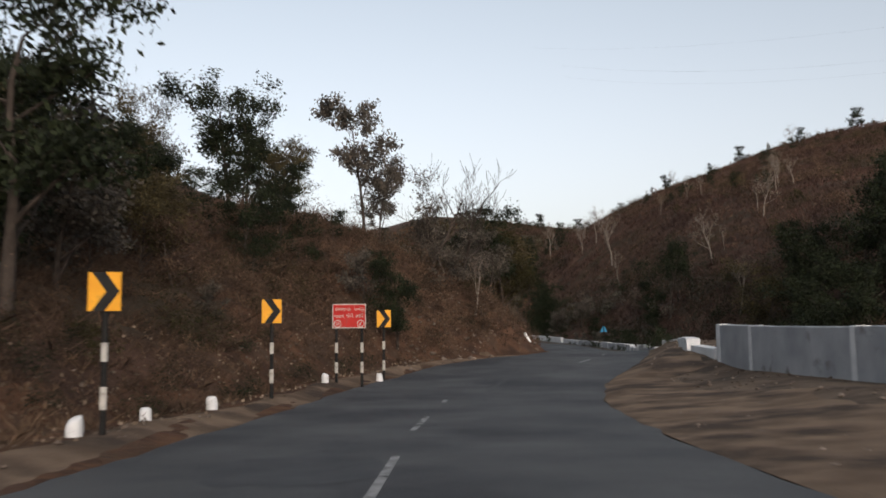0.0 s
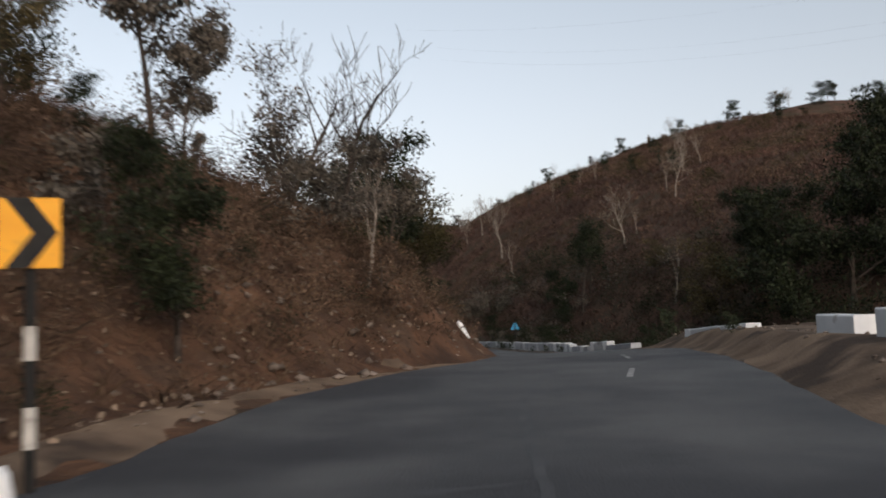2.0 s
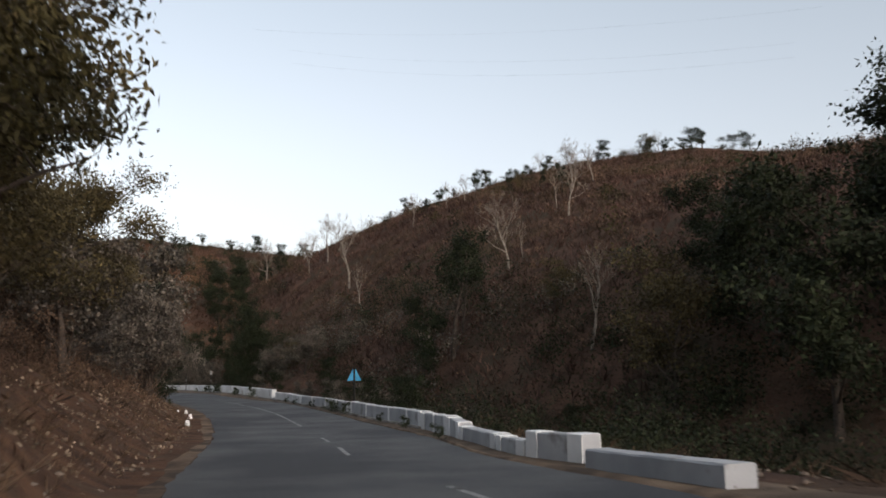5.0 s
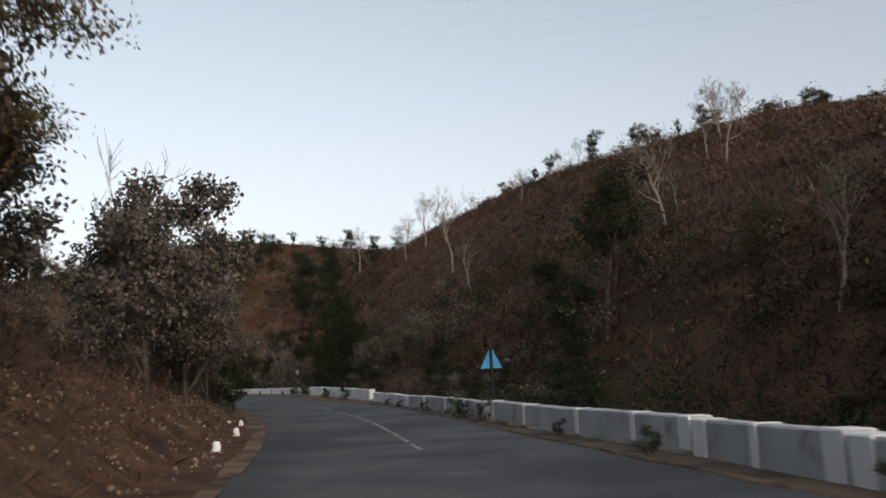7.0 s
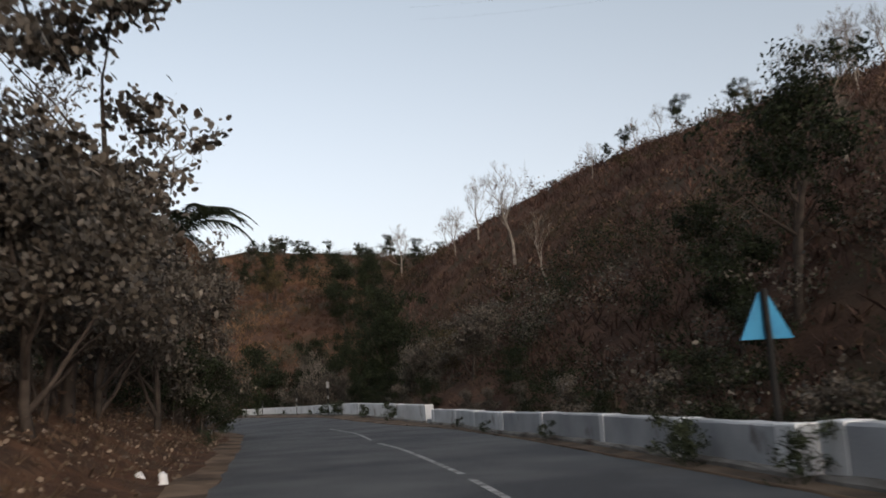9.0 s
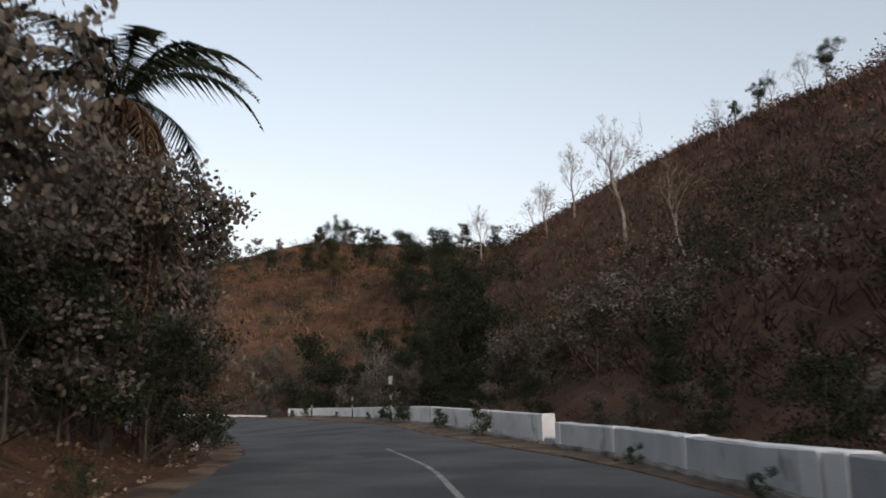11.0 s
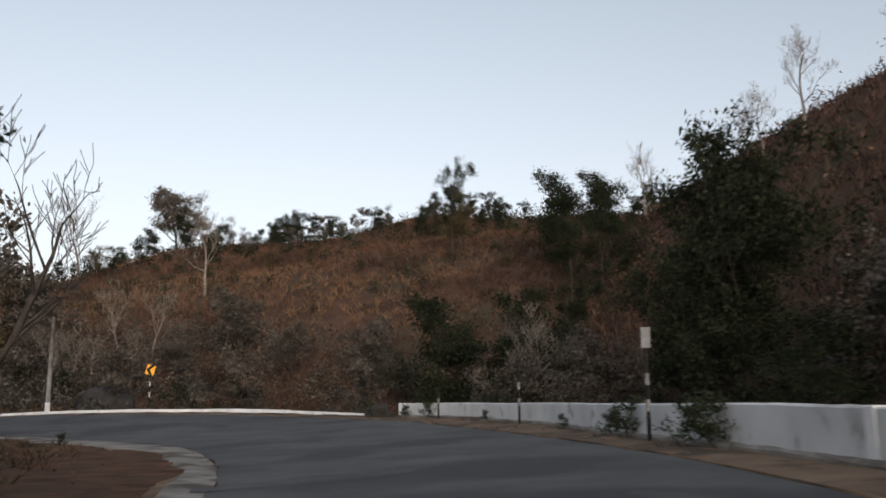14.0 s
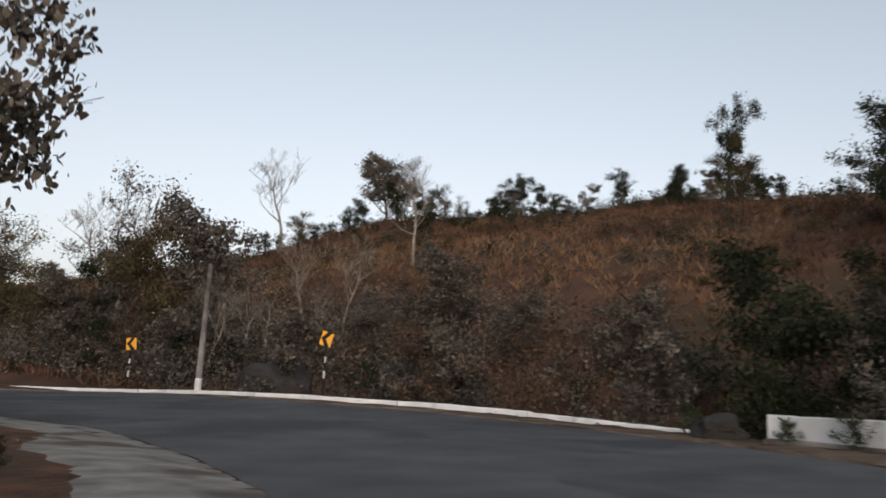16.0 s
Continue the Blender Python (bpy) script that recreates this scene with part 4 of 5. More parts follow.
PLANTED = [
    # first bank, left of the road
    ("dark", -7.6, 15.5, 8.0), ("grey", -8.4, 19.5, 4.5), ("dark", -11, 22, 6.0), ("olive", -8.6, 26, 3.4), ("dark2", -13.0, 55, 11.0), ("dark", -11.6, 54, 9.0, 0.8), ("dark", -10, 46, 4.0),
    ("thorn", -19.5, 56, 9.0), ("thorn", -17, 53, 8), ("grey2", -3.5, 46.0, 7.8, 0.85), ("grey", -2.7, 46.8, 5.0, 0.7), ("olive", -8.5, 49, 5.0), ("thorn", 1.2, 50.5, 7.6), ("bare_d", 1.8, 51.2, 8.6), ("bare_d", 0.0, 49.4, 7.6), ("thorn", 3.0, 52.5, 6.4), ("thorn", -0.6, 52, 5.4), ("grey2", 3.4, 47.0, 4.0),
    ("dark", -1.1, 34.6, 3.8, 0.9), ("shrub_d", -7.0, 33.0, 3.0), ("shrub_d", -9.0, 36.0, 3.0), ("olive", -14, 30, 5.0), ("olive", -17, 38, 6.0), ("dark", -22, 44, 8.0), ("thorn", -26, 52, 8.0), ("dark", -15, 24, 6.5), ("dark", -9.6, 30, 4.6), ("olive", -8.4, 27.5, 3.4), ("olive", -11.5, 33.5, 5.0), ("dark", -6.8, 39.5, 3.8), ("shrub_d", -5.6, 36.5, 2.4), ("dark", -10.5, 25.5, 4.4),
    # bank past the rock
    ("near_d", 5.3, 60.0, 7.6), ("near_y", 6.0, 62.4, 6.4, 0.85), ("near_y", 5.2, 65.5, 5.6), ("dark", 3.6, 56.0, 7.5), ("olive", 4.4, 62.0, 8.0), ("olive", 4.0, 67.0, 7.0), ("near_y", 3.6, 73.0, 6.2), ("grey", 5.4, 79.0, 5.4), ("olive", 4.0, 85.0, 10.5, 0.6), ("olive", 1.0, 82.0, 9, 0.8), ("shrub", 6.6, 89.0, 2.4), ("grey", 7.4, 93.5, 6.4), ("near_y", 5.6, 77.5, 7.2), ("grey", 8.2, 99.6, 5.2), ("grey2", 7.9, 103.0, 8.8),
    ("bare_d", 4.8, 98.0, 8.6, 0.8), ("grey", 6.2, 97.0, 4.6), ("grey", 7.3, 104.5, 6.0, 0.9), ("grey", 8.2, 112.0, 6.6, 0.8), ("grey", 7.0, 109.5, 4.6), ("thorn", 4.2, 108.0, 9.0), ("grey", 7.6, 107.5, 5.6), ("grey", 7.8, 101.5, 4.5), ("thorn", 6.4, 113.0, 6.5), ("shrub_d", 7.6, 116.0, 3.2), ("grey_hi", 7.4, 120.0, 6.6, 0.9), ("shrub_d", 8.2, 119.4, 3.6), ("shrub_b", 7.9, 122.6, 2.0), ("shrub_d", 7.2, 121.6, 3.4), ("shrub", 7.9, 117.6, 2.8), ("shrub_d", 7.4, 124.6, 2.8), ("grey", 6.6, 118.4, 5.0), ("grey", 6.8, 123.5, 5.6), ("grey_hi", 8.0, 124.6, 7.6), ("shrub_b", 8.2, 126.6, 1.4), ("shrub_b", 7.0, 129.4, 1.6), ("near_d", 5.0, 132.5, 8.2), ("dark", 3.8, 131.0, 7.0), ("shrub_b", 2.7, 41.2, 1.8), ("dark", 3.0, 126.0, 7),
    ("bare_d", -2.1, 151.2, 10.5, 0.9), ("grey2", 3.6, 138.0, 7.5), ("dark", 1.9, 141.0, 5.5), ("grey2", -12.4, 165.0, 13.5, 0.78), ("olive", -15.5, 165.4, 6.5), ("olive", -19, 167.5, 6.0), ("shrub_d", -12.5, 165.5, 3.0),
    # valley side, right of the road
    ("dark", 35.5, 78, 12), ("dark", 39, 77, 12.5), ("dark", 45, 80, 12.5), ("dark", 38, 84, 10), ("dark", 43, 73, 13), ("dark", 22, 47, 6), ("olive", 34, 88, 9), ("dark", 20, 38, 6), ("dark", 36, 60, 11), ("shrub_d", 30, 92, 3),
    ("bare2", 35.1, 98.7, 7.2), ("open", 31.6, 115.8, 11.2), ("dark", 30.0, 117.5, 6.5), ("dark2", 33.5, 118.5, 8.0), ("shrub_d", 29.0, 113.0, 3.6), ("olive", 37, 107, 4.2), ("dark", 40, 92, 7.5),
    ("open", 19.7, 159.0, 11.2, 0.85), ("dark", 19.4, 160.5, 9.6, 0.7), ("dark", 17.6, 158.0, 6.0, 0.75), ("grey", 23.5, 140.6, 5.2, 1.1), ("grey", 21.0, 150.5, 4.4), ("olive", 23.0, 146.0, 4.0), ("grey", 15.2, 164.0, 4.6), ("bare", -22.5, 196.0, 7.0), ("bare2", -19.5, 197.5, 6.0), ("bare", 13.8, 184.0, 10.0), ("dark", 20.5, 163.0, 7.0, 0.9), ("dark", 9.7, 187.0, 11.0, 1.0), ("shrub_d", 10.4, 183, 4.5), ("grey", 12.5, 181.0, 6.5), ("dark", 15.5, 192.0, 9.0), ("dark", 22.0, 206, 10, 0.8), ("dark2", 19.0, 204, 9), ("dark2", 18, 196, 7),
    ("bare2", 32.5, 152.2, 6.5), ("bare", 35.7, 174.3, 11.5), ("bare", 36.5, 195.4, 8.5), ("bare", 33.4, 196.0, 6.5), ("bare", 39.8, 123.1, 8.5), ("bare2", 2.4, 42.1, 3.4), ("bare", 58.7, 146.4, 6.5), ("bare", 60.6, 150.0, 7.0), ("dark2", 57.6, 147.2, 4.0), ("bare", 62.0, 147.0, 5.5), ("dark2", 57.5, 164.5, 4.2), ("olive", 59.0, 163.5, 3.0), ("dark2", 52.0, 181.0, 4.0), ("bare", 53.2, 180.4, 4.6), ("dark2", 58.7, 155.2, 3.2, 0.6), ("dark", 78.0, 289.0, 6.0), ("bare", 80.0, 288.0, 7.0), ("dark", 101.0, 285.0, 7.0), ("olive", 112.0, 286.0, 4.0, 0.6), ("bare", 121.0, 288.0, 8.5), ("dark", 124.0, 288.0, 6.5, 0.8), ("dark", 145.0, 291.0, 9.0, 0.9), ("shrub_d", 157.0, 286.0, 6.0, 1.3), ("olive", 159.0, 290.0, 8.5), ("bare", 164.0, 289.0, 9.0), ("shrub_d", 170.0, 284.0, 5.0, 1.4), ("shrub_d", 178.0, 288.0, 6.5, 1.4), ("dark", 183.0, 292.0, 8.0), ("shrub_d", 192.0, 288.0, 6.0, 1.5), ("shrub_d", 201.0, 290.0, 7.0, 1.3), ("dark2", 50.5, 183.0, 3.0), ("bare", 36.4, 211.8, 6.0), ("bare", 36.5, 303.0, 8.0, 0.7), ("dark", 49.0, 299.0, 5.0, 1.3), ("bare", 36.0, 216.5, 5.0), ("dark2", 57.0, 177.0, 5.0), ("bare", 55.5, 178.0, 5.0),
    # hill beyond the bend
    ("dark2", 8.2, 224.3, 11.0, 0.6), ("olive", -30, 201, 9), ("thorn", -33, 203, 13), ("grey", -27, 203, 10), ("bare", -36, 205, 12), ("olive", -38, 199, 7), ("olive", 9.5, 224.5, 7.0), ("bare", -18.7, 222.6, 10.5), ("bare", -44.4, 247.2, 13.5), ("grey", -36.0, 262.0, 11.0), ("thorn", -33.5, 258.0, 10.0), ("olive", -40.1, 244.7, 4.6), ("bare", -21.0, 197.0, 6.0), ("dark", 20, 214, 10), ("dark", 25, 222, 9), ("bare", 30, 226, 10), ("bare2", -17.0, 199.0, 5.0),
    ("olive", -44, 203, 9.0), ("dark", -38, 206, 8.0), ("thorn", -48, 208, 10.0), ("grey", -36, 200, 6), ("grey", -56, 205, 8), ("bare", -43, 212, 11), ("dark", -62, 200, 7), ("olive", -52, 196, 6),
]
for kind, x, y, tall, *wide in PLANTED:
    plant(kind, x, y, tall, wide=wide[0] if wide else 1.0, sink=0.1 if y < 280 else 0.2 * tall)


def scattered(seed, n, x0, x1, y0, y1, test):
    """Up to n random places in a stretch of the plan that pass the test on distances from the road's edges."""
    r = np.random.RandomState(seed)
    p = np.stack([r.uniform(x0, x1, n), r.uniform(y0, y1, n)], 1)
    dl, dr = along(p, LEFT)[0], -along(p, RIGHT)[0]
    return p[test(p, dl, dr)]


def plant_many(places, kinds, low, high, seed):
    r = random.Random(seed)
    for x, y in places:
        plant(r.choice(kinds), x, y, r.uniform(low, high))


def behind_wall(p, gap=0.9):
    return -along(p, WALL)[0] > gap


plant_many(scattered(12, 18, -16, -5, 6, 30, lambda p, dl, dr: (dl > 4.5) & (dl < 12)), ["shrub_d", "shrub", "shrub_d"], 1.8, 3.2, 12)
plant_many(scattered(1, 90, -14, 8, 4, 60, lambda p, dl, dr: (dl > 3.2) & (dl < 13)), ["shrub_b", "shrub_b", "shrub", "shrub_d"], 1.0, 2.6, 1)
plant_many(scattered(2, 64, -4, 10, 56, 136, lambda p, dl, dr: (dl > 4.0) & (dl < 10)), ["shrub", "shrub_b", "shrub_b", "shrub"], 1.2, 2.6, 2)
plant_many(scattered(3, 110, 15, 30, 90, 150, lambda p, dl, dr: behind_wall(p, 2.8) & (dr < 9)), ["shrub_d", "shrub_d", "shrub_d", "shrub"], 1.3, 2.5, 3)
plant_many(scattered(4, 50, 8, 30, 150, 186, lambda p, dl, dr: behind_wall(p, 3.0) & (dr < 10)), ["shrub_d", "shrub_d", "shrub"], 2.2, 3.6, 4)
plant_many(scattered(5, 150, -60, 8, 178, 208, lambda p, dl, dr: (dr > 4.0) & (dr < 12)), ["shrub", "shrub", "shrub_b", "shrub_d"], 2.4, 4.6, 5)
plant_many(scattered(7, 90, -75, 40, 240, 330, lambda p, dl, dr: dr > 40), ["dark", "grey2", "dark2", "thorn"], 3.0, 6.5, 7)
plant_many(scattered(9, 26, 60, 150, 185, 345, lambda p, dl, dr: dr > 30), ["dark2", "bare", "olive", "shrub_d", "thorn"], 2.0, 4.5, 9)
plant_many(scattered(10, 5, 26, 60, 120, 200, lambda p, dl, dr: dr > 12), ["bare2", "bare"], 4.0, 8.0, 10)
for y, tall in ((72.5, 0.45), (80.0, 0.5), (86.5, 0.4), (94.4, 0.7), (96.9, 0.8), (97.7, 0.6), (105.5, 0.45), (112.5, 0.4), (119.0, 0.4), (133.2, 1.0), (138.4, 0.8), (139.5, 0.5), (145.4, 1.0), (146.4, 0.95), (149.8, 0.95), (150.7, 0.6), (155.0, 0.45), (163.0, 0.45), (168.6, 0.8), (170.0, 0.6)):
    plant("weed", float(np.interp(y, WALL[:, 1], WALL[:, 0])) - 0.42, y, tall, sink=0.0)
for x, y, tall in ((13.5, 49.6, 1.1), (13.4, 51.2, 0.8), (12.0, 42.0, 0.5), (8.7, 128.5, 0.8), (8.2, 131.0, 0.9), (7.0, 134.0, 0.7), (9.6, 114.0, 0.6), (5.6, 173.0, 0.8), (-3, 158.5, 0.5)):
    plant("weed", x, y, tall, sink=0.0)
for kind, x, y, tall, wide, turn in (
    # over the verge before the last bend
    ("grey", 8.2, 122.6, 5.6, 0.8, 40), ("near_y", 4.6, 80.5, 6.0, 1, 60), ("grey", 5.2, 83.5, 5.0, 1, 100), ("shrub_d", 8.5, 123.8, 2.6, 1, 0), ("shrub_d", 8.6, 121.2, 3.0, 1, 90), ("shrub_d", 8.0, 118.2, 3.0, 1, 10),
    # behind the parapet
    ("dark", 20.6, 159.6, 10.6, 0.65, 20), ("dark2", 19.6, 158.4, 7.0, 1, 130), ("dark", 11.8, 186.0, 8.0, 0.9, 200),
    # behind the kerb wall
    ("grey", -9.2, 203.0, 6.2, 1, 0), ("grey", -12.6, 198.0, 4.8, 1, 70), ("grey", -4.6, 199.0, 5.0, 1, 140), ("grey", 2.1, 197.0, 6.0, 1, 210), ("grey", 14.9, 192.5, 7.5, 1, 280), ("grey", 5.6, 194.0, 4.6, 1, 20), ("grey", -24.5, 199.0, 5.4, 1, 300), ("bare", -19.8, 203.0, 7.5, 1, 50), ("bare", -16.5, 202.0, 7.5, 1, 170),
):
    plant(kind, x, y, tall, turn, wide)


def tufts(name, places, tall, blades, mat, label, width=0.03, seed=1, splay=0.5):
    """Tufts of upright blades, as one mesh."""
    r = np.random.RandomState(seed)
    p = np.repeat(places, blades, 0)
    n = len(p)
    z = np.repeat(heights(places), blades)
    size = np.repeat(r.uniform(0.5, 1.25, len(places)), blades) * tall
    root = np.c_[p + r.normal(size=(n, 2)) * 0.14 * tall, z - 0.05]
    tip = root + np.c_[r.normal(size=(n, 2)) * splay, np.ones(n) * r.uniform(0.6, 1.1, n)] * size[:, None]
    mid = (root + tip) / 2 + r.normal(size=(n, 3)) * 0.06 * size[:, None]
    side = r.normal(size=(n, 3)) * (1, 1, 0.2)
    side = side / np.linalg.norm(side, axis=1)[:, None] * width
    verts = np.stack([root - side, root + side, mid + side, tip, mid - side], 1).reshape(-1, 3)
    ob = new(name, leaf_mesh(name, verts, np.arange(5 * n).reshape(-1, 5), mat))
    return tagged(ob, label, "grass", kind="stuff")


def scrub(name, places, size, count, leaf, mat, label, seed):
    """Low bushes of many leaves over a hillside, as one mesh."""
    r = np.random.RandomState(seed)
    p = np.repeat(places, count, 0)
    n = len(p)
    s = np.repeat(r.uniform(0.4, 1.3, len(places)), count)[:, None] * size
    at = np.c_[p, np.repeat(heights(places), count)] + np.abs(r.normal(size=(n, 3))) * (0, 0, 0.55) * s + r.normal(size=(n, 3)) * (0.5, 0.5, 0.12) * s
    ob = new(name, leaf_mesh(name, *leaves_data(at, leaf, r), mat))
    return tagged(ob, label, "scrub", kind="stuff")


def thicket(name, places, size, count, leaf, mat, label, seed, broad=False):
    """Rounded bushes of several leafy lobes each, as one mesh."""
    r = np.random.RandomState(seed)
    n = len(places)
    s = size * r.uniform(0.5, 1.2, (n, 1, 1))
    lobes = np.c_[places, heights(places)][:, None] + r.normal(size=(n, 6, 3)) * (0.45, 0.45, 0) * s + np.array((0, 0, 1)) * r.uniform(0.15, 1.0, (n, 6, 1)) * s
    pick = r.randint(0, 6, (n, count))
    at = np.take_along_axis(lobes, pick[..., None].repeat(3, 2), 1) + r.normal(size=(n, count, 3)) * 0.26 * s
    at = at.reshape(-1, 3)
    ob = new(name, leaf_mesh(name, *leaves_data(at, leaf, r, 0.2, 1.4, broad), mat))
    return tagged(ob, label, "thicket", kind="stuff")


thicket("thicket", scattered(51, 230, 17, 45, 72, 190, lambda p, dl, dr: (dr > 6) & (dr < 22) & behind_wall(p, 3.4)), 2.6, 420, 0.12, M_LEAF_D, "dark green thicket on the valley floor", 21)
# added dark leaves stand in for the shade on open ground under the parapet
thicket("thicket", scattered(65, 260, 16, 40, 54, 98, lambda p, dl, dr: (dr > 3.5) & (dr < 20) & behind_wall(p, 2.2)), 1.1, 380, 0.07, M_LEAF_D, "low dark bushes standing in for the shaded ground below the parapet", 38)
thicket("thicket", scattered(52, 60, 17, 45, 98, 190, lambda p, dl, dr: (dr > 5) & (dr < 20) & behind_wall(p, 3.2)), 2.2, 330, 0.13, M_LEAF_G, "grey broad-leaved thicket on the valley floor", 22, True)
thicket("thicket", scattered(53, 380, -75, 20, 186, 225, lambda p, dl, dr: (dr > 5) & (dr < 24)), 2.3, 330, 0.14, M_LEAF_G, "grey broad-leaved thicket behind the kerb wall", 23, True)
thicket("thicket", scattered(54, 130, -75, 30, 188, 260, lambda p, dl, dr: (dr > 8) & (dr < 60)), 1.8, 260, 0.13, M_LEAF_D, "dark bushes on the hill beyond the bend", 24)
thicket("thicket", scattered(55, 170, 25, 150, 70, 345, lambda p, dl, dr: dr > 16), 1.9, 200, 0.2, M_LEAF_O, "olive bushes scattered over the valley hillside", 25)
thicket("thicket", scattered(56, 420, 25, 150, 70, 345, lambda p, dl, dr: dr > 28), 1.7, 160, 0.2, M_LEAF_B, "brown leafless bushes scattered over the valley hillside", 26)
thicket("thicket", scattered(63, 170, -75, 20, 200, 262, lambda p, dl, dr: dr > 14), 0.9, 240, 0.11, M_LEAF_O, "small olive bushes dotted over the hill beyond the bend", 36)
thicket("thicket", scattered(64, 120, -75, 20, 200, 262, lambda p, dl, dr: dr > 14), 0.8, 240, 0.1, M_LEAF_B, "small brown bushes dotted over the hill beyond the bend", 37)
thicket("thicket", scattered(57, 260, -80, 40, 240, 330, lambda p, dl, dr: dr > 40), 1.7, 110, 0.26, M_LEAF_D, "bushes along the crest of the far hill", 27)

bank = lambda p, dl, dr: (dl > 1.2) & (dl < 15)
tufts("dry_grass", scattered(21, 9000, -18, 9, 2, 60, bank), 0.34, 12, M_STRAW, "dry brown grass covering the roadside bank", 0.007, 1, 0.8)
tufts("dry_grass", scattered(22, 7000, -6, 10, 58, 136, bank), 0.28, 12, M_STRAW, "dry brown grass covering the roadside bank", 0.005, 2, 0.8)
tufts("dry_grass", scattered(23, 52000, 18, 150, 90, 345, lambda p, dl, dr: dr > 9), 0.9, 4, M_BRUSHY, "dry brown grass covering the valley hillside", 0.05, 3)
tufts("dry_grass", scattered(24, 32000, -100, 25, 186, 330, lambda p, dl, dr: dr > 5), 0.8, 4, M_GRASS, "dry russet grass covering the hill beyond the bend", 0.05, 4)
scrub("hillside_scrub", scattered(31, 3000, 18, 150, 60, 345, lambda p, dl, dr: dr > 10), 1.1, 34, 0.22, M_LEAF_B, "leafless brown scrub on the valley hillside", 5)
scrub("hillside_scrub", scattered(33, 1100, -100, 25, 195, 330, lambda p, dl, dr: dr > 14), 0.9, 30, 0.2, M_LEAF_B, "brown scrub on the hill beyond the bend", 7)
tufts("dry_brush", scattered(27, 5200, -16, 9, 2, 62, lambda p, dl, dr: (dl > 3.0) & (dl < 14)), 0.5, 18, M_BRUSH, "tangled leafless brown brush on the bank", 0.005, 6, 0.9)
tufts("dry_brush", scattered(28, 3600, -6, 10, 58, 138, lambda p, dl, dr: (dl > 4.0) & (dl < 12)), 0.5, 16, M_BRUSH, "tangled leafless brown brush on the bank", 0.005, 7, 0.9)
tufts("valley_brush", scattered(29, 6000, 16, 45, 56, 190, lambda p, dl, dr: (dr > 2.2) & (dr < 22) & behind_wall(p, 1.5)), 0.45, 16, M_BRUSH, "tangled dark brush below the parapet", 0.006, 8, 0.9)
thicket("bank_bushes", scattered(61, 210, -10, 7, 8, 48, lambda p, dl, dr: (dl > 1.7) & (dl < 6)), 0.8, 420, 0.04, M_LEAF_B, "low dry brown bushes along the foot of the bank", 34)
thicket("bank_bushes", scattered(66, 150, -10, 6, 10, 46, lambda p, dl, dr: (dl > 1.3) & (dl < 4)), 0.6, 420, 0.035, M_LEAF_D, "low dark bushes at the foot of the bank", 41)
thicket("bank_bushes", scattered(62, 70, -10, 7, 8, 48, lambda p, dl, dr: (dl > 2.2) & (dl < 8)), 0.9, 420, 0.05, M_LEAF_O, "low olive bushes along the foot of the bank", 35)
thicket("bank_bushes", scattered(58, 150, -16, 8, 4, 62, lambda p, dl, dr: (dl > 3.5) & (dl < 13)), 1.1, 500, 0.045, M_LEAF_B, "dry small-leaved brown bushes on the bank", 31)
thicket("bank_bushes", scattered(59, 120, -6, 9, 58, 136, lambda p, dl, dr: (dl > 3.0) & (dl < 11)), 1.3, 500, 0.05, M_LEAF_B, "dry small-leaved brown bushes on the bank", 32)
thicket("thicket", scattered(60, 70, 26, 50, 56, 104, lambda p, dl, dr: dr > 12), 2.6, 420, 0.15, M_LEAF_D, "dark green thicket at the foot of the valley hillside", 33)
tufts("dry_grass", scattered(30, 2600, -1, 9, 28, 54, lambda p, dl, dr: (dl > 0.7) & (dl < 5)), 0.3, 10, M_STRAW, "short dry grass over the cut bank", 0.008, 16, 0.9)
scrub("bank_scrub", scattered(36, 700, -1, 9, 28, 54, lambda p, dl, dr: (dl > 0.8) & (dl < 5)), 0.5, 60, 0.05, M_LEAF_B, "dry leafy scrub clinging to the cut bank", 17)
scrub("bank_scrub", scattered(35, 700, -8, 8, 26, 62, lambda p, dl, dr: (dl > 2.0) & (dl < 12)), 0.75, 70, 0.07, M_LEAF_B, "low dry scrub on the earth bank", 9)
scrub("bank_scrub", scattered(34, 420, -18, 9, 4, 135, lambda p, dl, dr: (dl > 2.5) & (dl < 16)), 0.8, 60, 0.09, M_LEAF_B, "low dry scrub on the roadside bank", 8)


# ---- palm ----
def frond_mesh(name, length, drop, mat, seed):
    """A feather frond that arches out along x and hangs by drop."""
    r = np.random.RandomState(seed)
    t = np.linspace(0, 1, 60)
    mid = np.c_[length * np.sin(t * 1.4) * (1 - 0.25 * drop), 0 * t, length * (0.5 * t - (0.55 + drop) * t ** 2)]
    pieces_v, pieces_f = [], []
    for i in range(4, 60):
        for sgn in (-1, 1):
            reach = length * 0.26 * math.sin(min(1, t[i] * 1.05) * 2.6 + 0.35)
            a = mid[i]
            b = a + (0.25 * reach, sgn * reach * r.uniform(0.5, 0.8), -reach * r.uniform(0.35, 0.9))
            k = len(pieces_v) * 3
            pieces_v.append([a + (0.03, 0, 0.012), a - (0.03, 0, -0.012), b])
            pieces_f.append((k, k + 1, k + 2))
    v, f = np.concatenate(pieces_v), pieces_f
    tube = tube_data([tuple(p) for p in mid[::6]], list(np.linspace(0.028, 0.006, 10)), 4)
    return mesh_of(name, *join((list(map(tuple, v)), f), tube), mat)


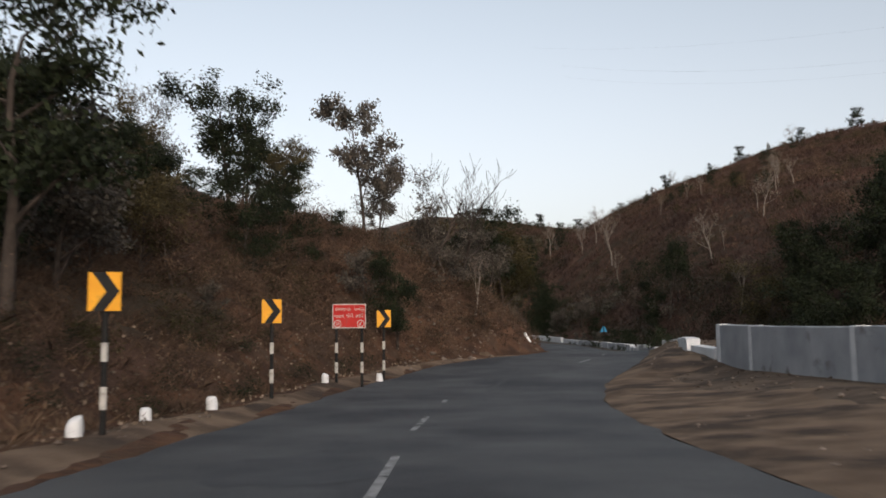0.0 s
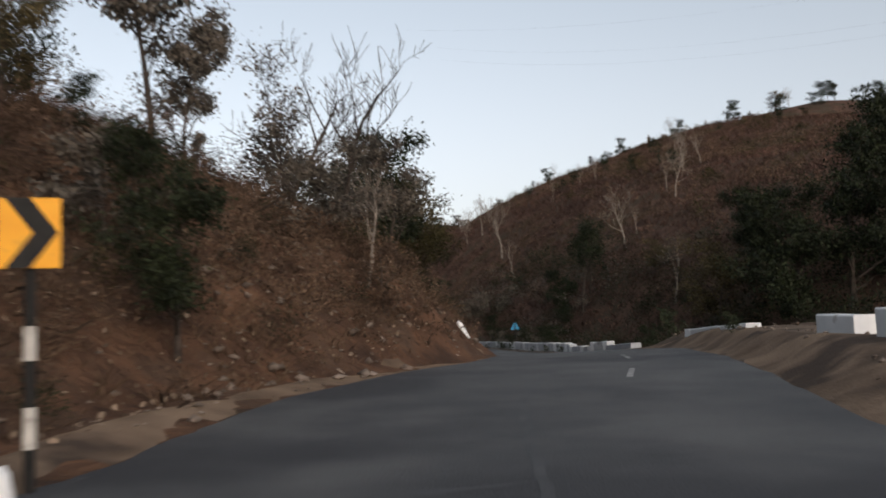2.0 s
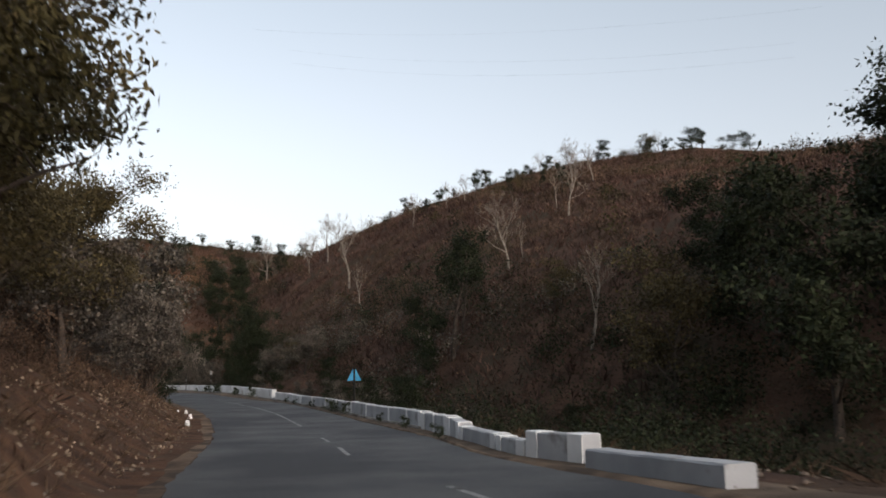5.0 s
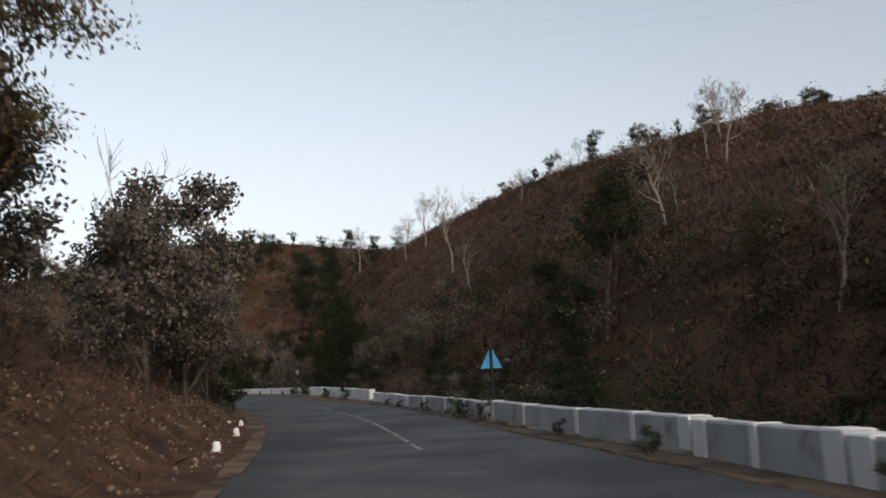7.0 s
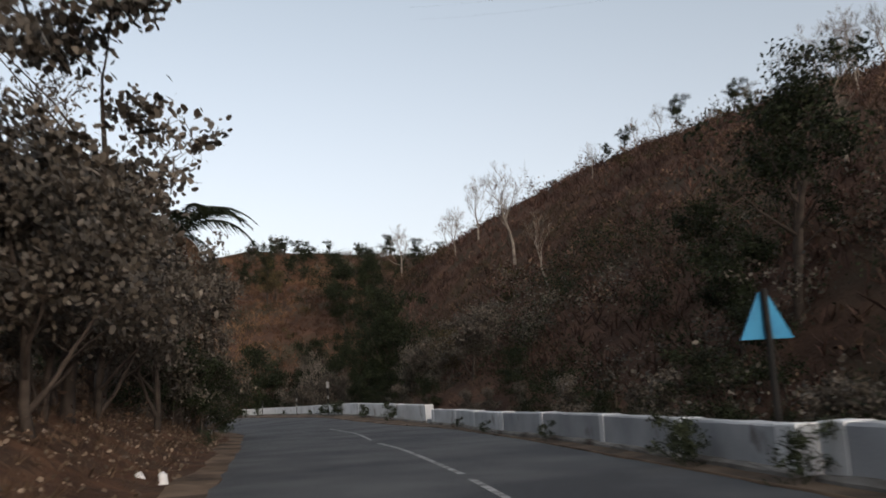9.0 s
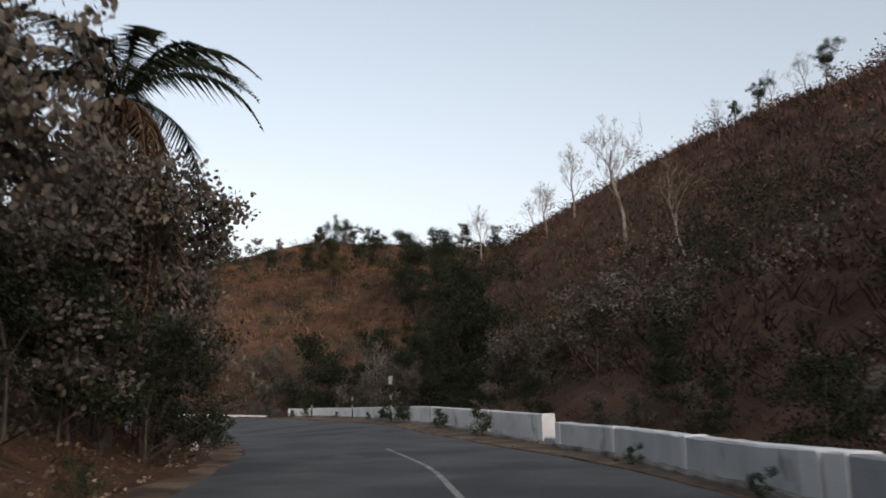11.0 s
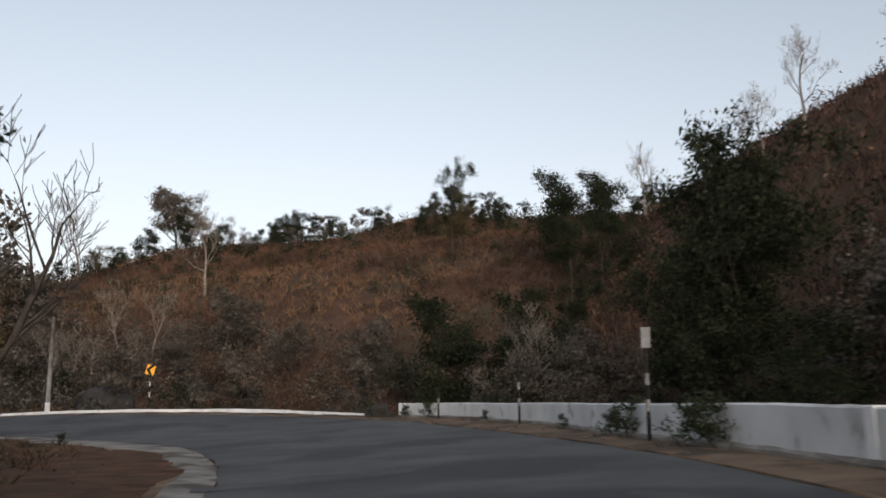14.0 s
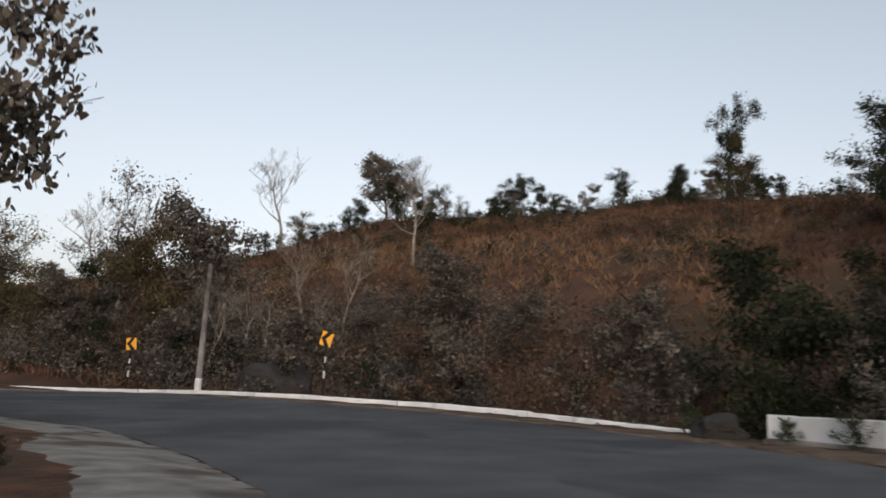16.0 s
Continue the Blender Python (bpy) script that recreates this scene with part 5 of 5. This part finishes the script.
def palm(x, y, tall):
    root = thing("palm_tree", "palm tree with hanging dry fronds on the bank", "tree", (x, y, height(x, y) - 0.2))
    part("trunk", mesh_of("trunk", *tube_data([(0, 0, 0), (0.1, 0.05, tall * 0.5), (0.05, 0, tall)], [0.22, 0.17, 0.16], 10), M_BARK), root)
    green, dry = frond_mesh("frond", 3.2, 0.5, M_LEAF_D, 3), frond_mesh("dry_frond", 3.2, 1.9, M_LEAF_B, 4)
    r = random.Random(9)
    for k in range(18):
        part("frond", green, root).matrix_basis = Matrix.Translation((0.05, 0, tall)) @ pose(0, 0, 0, 0, r.uniform(-50, 15), k * 20 + r.uniform(-8, 8))
    for k in range(26):
        part("dry_frond", dry, root, "hanging dry brown frond").matrix_basis = Matrix.Translation((0.05, 0, tall - 0.15)) @ pose(0, 0, 0, 0, r.uniform(0, 25), k * 13.8 + r.uniform(-8, 8))
    return root


palm(7.6, 121.4, 8.0)


# ---- rubble, litter, tar, wires ----
def rubble(name, places, low, high, mat, label, seed):
    """Loose angular stones, as one mesh."""
    r = np.random.RandomState(seed)
    base = np.array([(1, 0, 0), (-1, 0, 0), (0, 1, 0), (0, -1, 0), (0, 0, 1), (0, 0, -1)], float)
    tri = np.array([(0, 2, 4), (2, 1, 4), (1, 3, 4), (3, 0, 4), (2, 0, 5), (1, 2, 5), (3, 1, 5), (0, 3, 5)])
    n = len(places)
    size = low + (high - low) * r.rand(n, 1, 1) ** 2.5
    v = (base[None] * r.uniform(0.55, 1.2, (n, 6, 3)) + r.normal(size=(n, 6, 3)) * 0.18) * size * (1, 1, 0.6)
    v = v + np.c_[places, heights(places) + size[:, 0, 0] * 0.25 + 0.012][:, None]
    f = (tri[None] + 6 * np.arange(n)[:, None, None]).reshape(-1, 3)
    return tagged(new(name, leaf_mesh(name, v.reshape(-1, 3), f, mat)), label, "stones", kind="stuff")


tufts("verge_weeds", scattered(45, 900, -30, 8, 140, 172, lambda p, dl, dr: (dl > 3.4) & (dl < 12)), 0.28, 12, M_WEED, "low green weeds on the dirt inside the bend", 0.012, 14, 0.8)
tufts("dry_grass", scattered(46, 2500, -30, 8, 136, 172, lambda p, dl, dr: (dl > 3.0) & (dl < 14)), 0.3, 9, M_STRAW, "dry grass on the dirt inside the bend", 0.01, 15, 0.8)
rubble("loose_stones", scattered(41, 9000, -10, 10, 4, 140, lambda p, dl, dr: (dl > 0.5) & (dl < 3.2)), 0.015, 0.09, M_STONE, "loose stones and rubble along the foot of the bank", 11)
rubble("loose_stones", scattered(47, 1500, -1, 9, 28, 54, lambda p, dl, dr: (dl > 0.2) & (dl < 4)), 0.03, 0.16, M_STONE, "broken stones in the face of the cut bank", 18)
rubble("loose_stones", scattered(42, 3500, 4, 20, 2, 60, lambda p, dl, dr: (dr > 0.6) & (dr < 7)), 0.015, 0.1, M_STONE, "scattered stones on the dirt shoulder", 12)
rubble("loose_stones", scattered(43, 2600, -20, 20, 100, 180, lambda p, dl, dr: ((dr > 0.3) & (dr < 1.8)) | ((dl > 2.2) & (dl < 7))), 0.015, 0.12, M_STONE, "scattered stones beside the bend", 13)
r = np.random.RandomState(61)
lp = scattered(44, 40000, -12, 12, 4, 140, lambda p, dl, dr: (dl > 0.8) & (dl < 4.5))
litter = new("leaf_litter", leaf_mesh("leaf_litter", *leaves_data(np.c_[lp, heights(lp) + 0.03], 0.07, r, 0.0, 1.3, True), M_LITTER))
tagged(litter, "dry fallen leaves on the verge and bank", "leaf litter", kind="stuff")


def tar_patch(x, y, rx, ry, turn, seed):
    q = random.Random(seed)
    pts = []
    for k in range(22):
        a = 2 * math.pi * k / 22
        g = 1 + q.uniform(-0.22, 0.22)
        u, v = rx * g * math.cos(a), ry * g * math.sin(a)
        c, d = math.cos(radians(turn)), math.sin(radians(turn))
        pts.append((x + u * c - v * d, y + u * d + v * c))
    pts = np.array(pts)
    ob = new("tar_patch", mesh_of("tar_patch", np.c_[pts, road_height(pts) + 0.003], [tuple(range(22))], M_TAR))
    return tagged(ob, "dark tar repair on the asphalt", "road patch", "tar repairs", "structure")


for k, (x, y, rx, ry, turn) in enumerate(((0.2, 21.5, 1.0, 0.12, 4), (1.2, 26.6, 1.3, 0.1, 8), (-1.0, 9.0, 1.6, 0.9, 80), (13.6, 77.6, 1.0, 0.35, 70), (11.2, 73.0, 0.9, 0.2, 10), (14.6, 88.0, 1.5, 0.3, 82), (14.0, 53.0, 0.5, 0.9, 0), (11.5, 136.0, 2.2, 0.6, 20), (8.0, 144.0, 2.4, 0.5, 30), (2.0, 168.0, 3.0, 0.8, 150), (11.0, 118.5, 1.3, 0.5, 85), (12.8, 124.0, 1.8, 0.35, 95), (13.4, 139.0, 1.6, 0.4, 110), (10.5, 148.5, 1.4, 0.45, 120), (5.0, 160.5, 1.8, 0.4, 130), (7.6, 57.5, 1.2, 0.25, 75), (-1.4, 27.0, 1.5, 0.18, 72))):
    tar_patch(x, y, rx, ry, turn, k)
crack = fine_line(np.array([(1.7, 20.0), (1.85, 21.6), (2.2, 24.2), (2.9, 28.0), (4.1, 33), (6.3, 38.5)], float), 0.3)
ca, cb = offset_rows(crack + np.array([[rr.uniform(-0.03, 0.03), 0] for _ in crack]), np.full(len(crack), 0.1), 1, 1)
cf = np.concatenate([ca, cb])
tagged(new("road_crack", mesh_of("road_crack", np.c_[cf, road_height(cf) + 0.0035], [(i, i + 1, len(ca) + i + 1, len(ca) + i) for i in range(len(ca) - 1)], M_TAR)), "long tar-filled crack along the lane joint", "road crack", kind="structure")

for k, (a, b) in enumerate((((37, 241.7, 74.5), (100.5, 152.6, 50.0)), ((37, 248, 80), (100.1, 151.9, 52)), ((30, 262, 90), (112, 158, 62)))):
    pts = [Vector(a).lerp(Vector(b), t / 16) - Vector((0, 0, 3.0 * (1 - (t / 8 - 1) ** 2))) for t in range(17)]
    tagged(new("overhead_wire", mesh_of("overhead_wire", *tube_data(pts, [0.006] * 17, 4), M_STEEL)), "thin overhead power wire across the valley", "wire", "overhead wires")

for root in MODEL.values():
    for o in (*root.children_recursive, root):
        bpy.data.objects.remove(o)
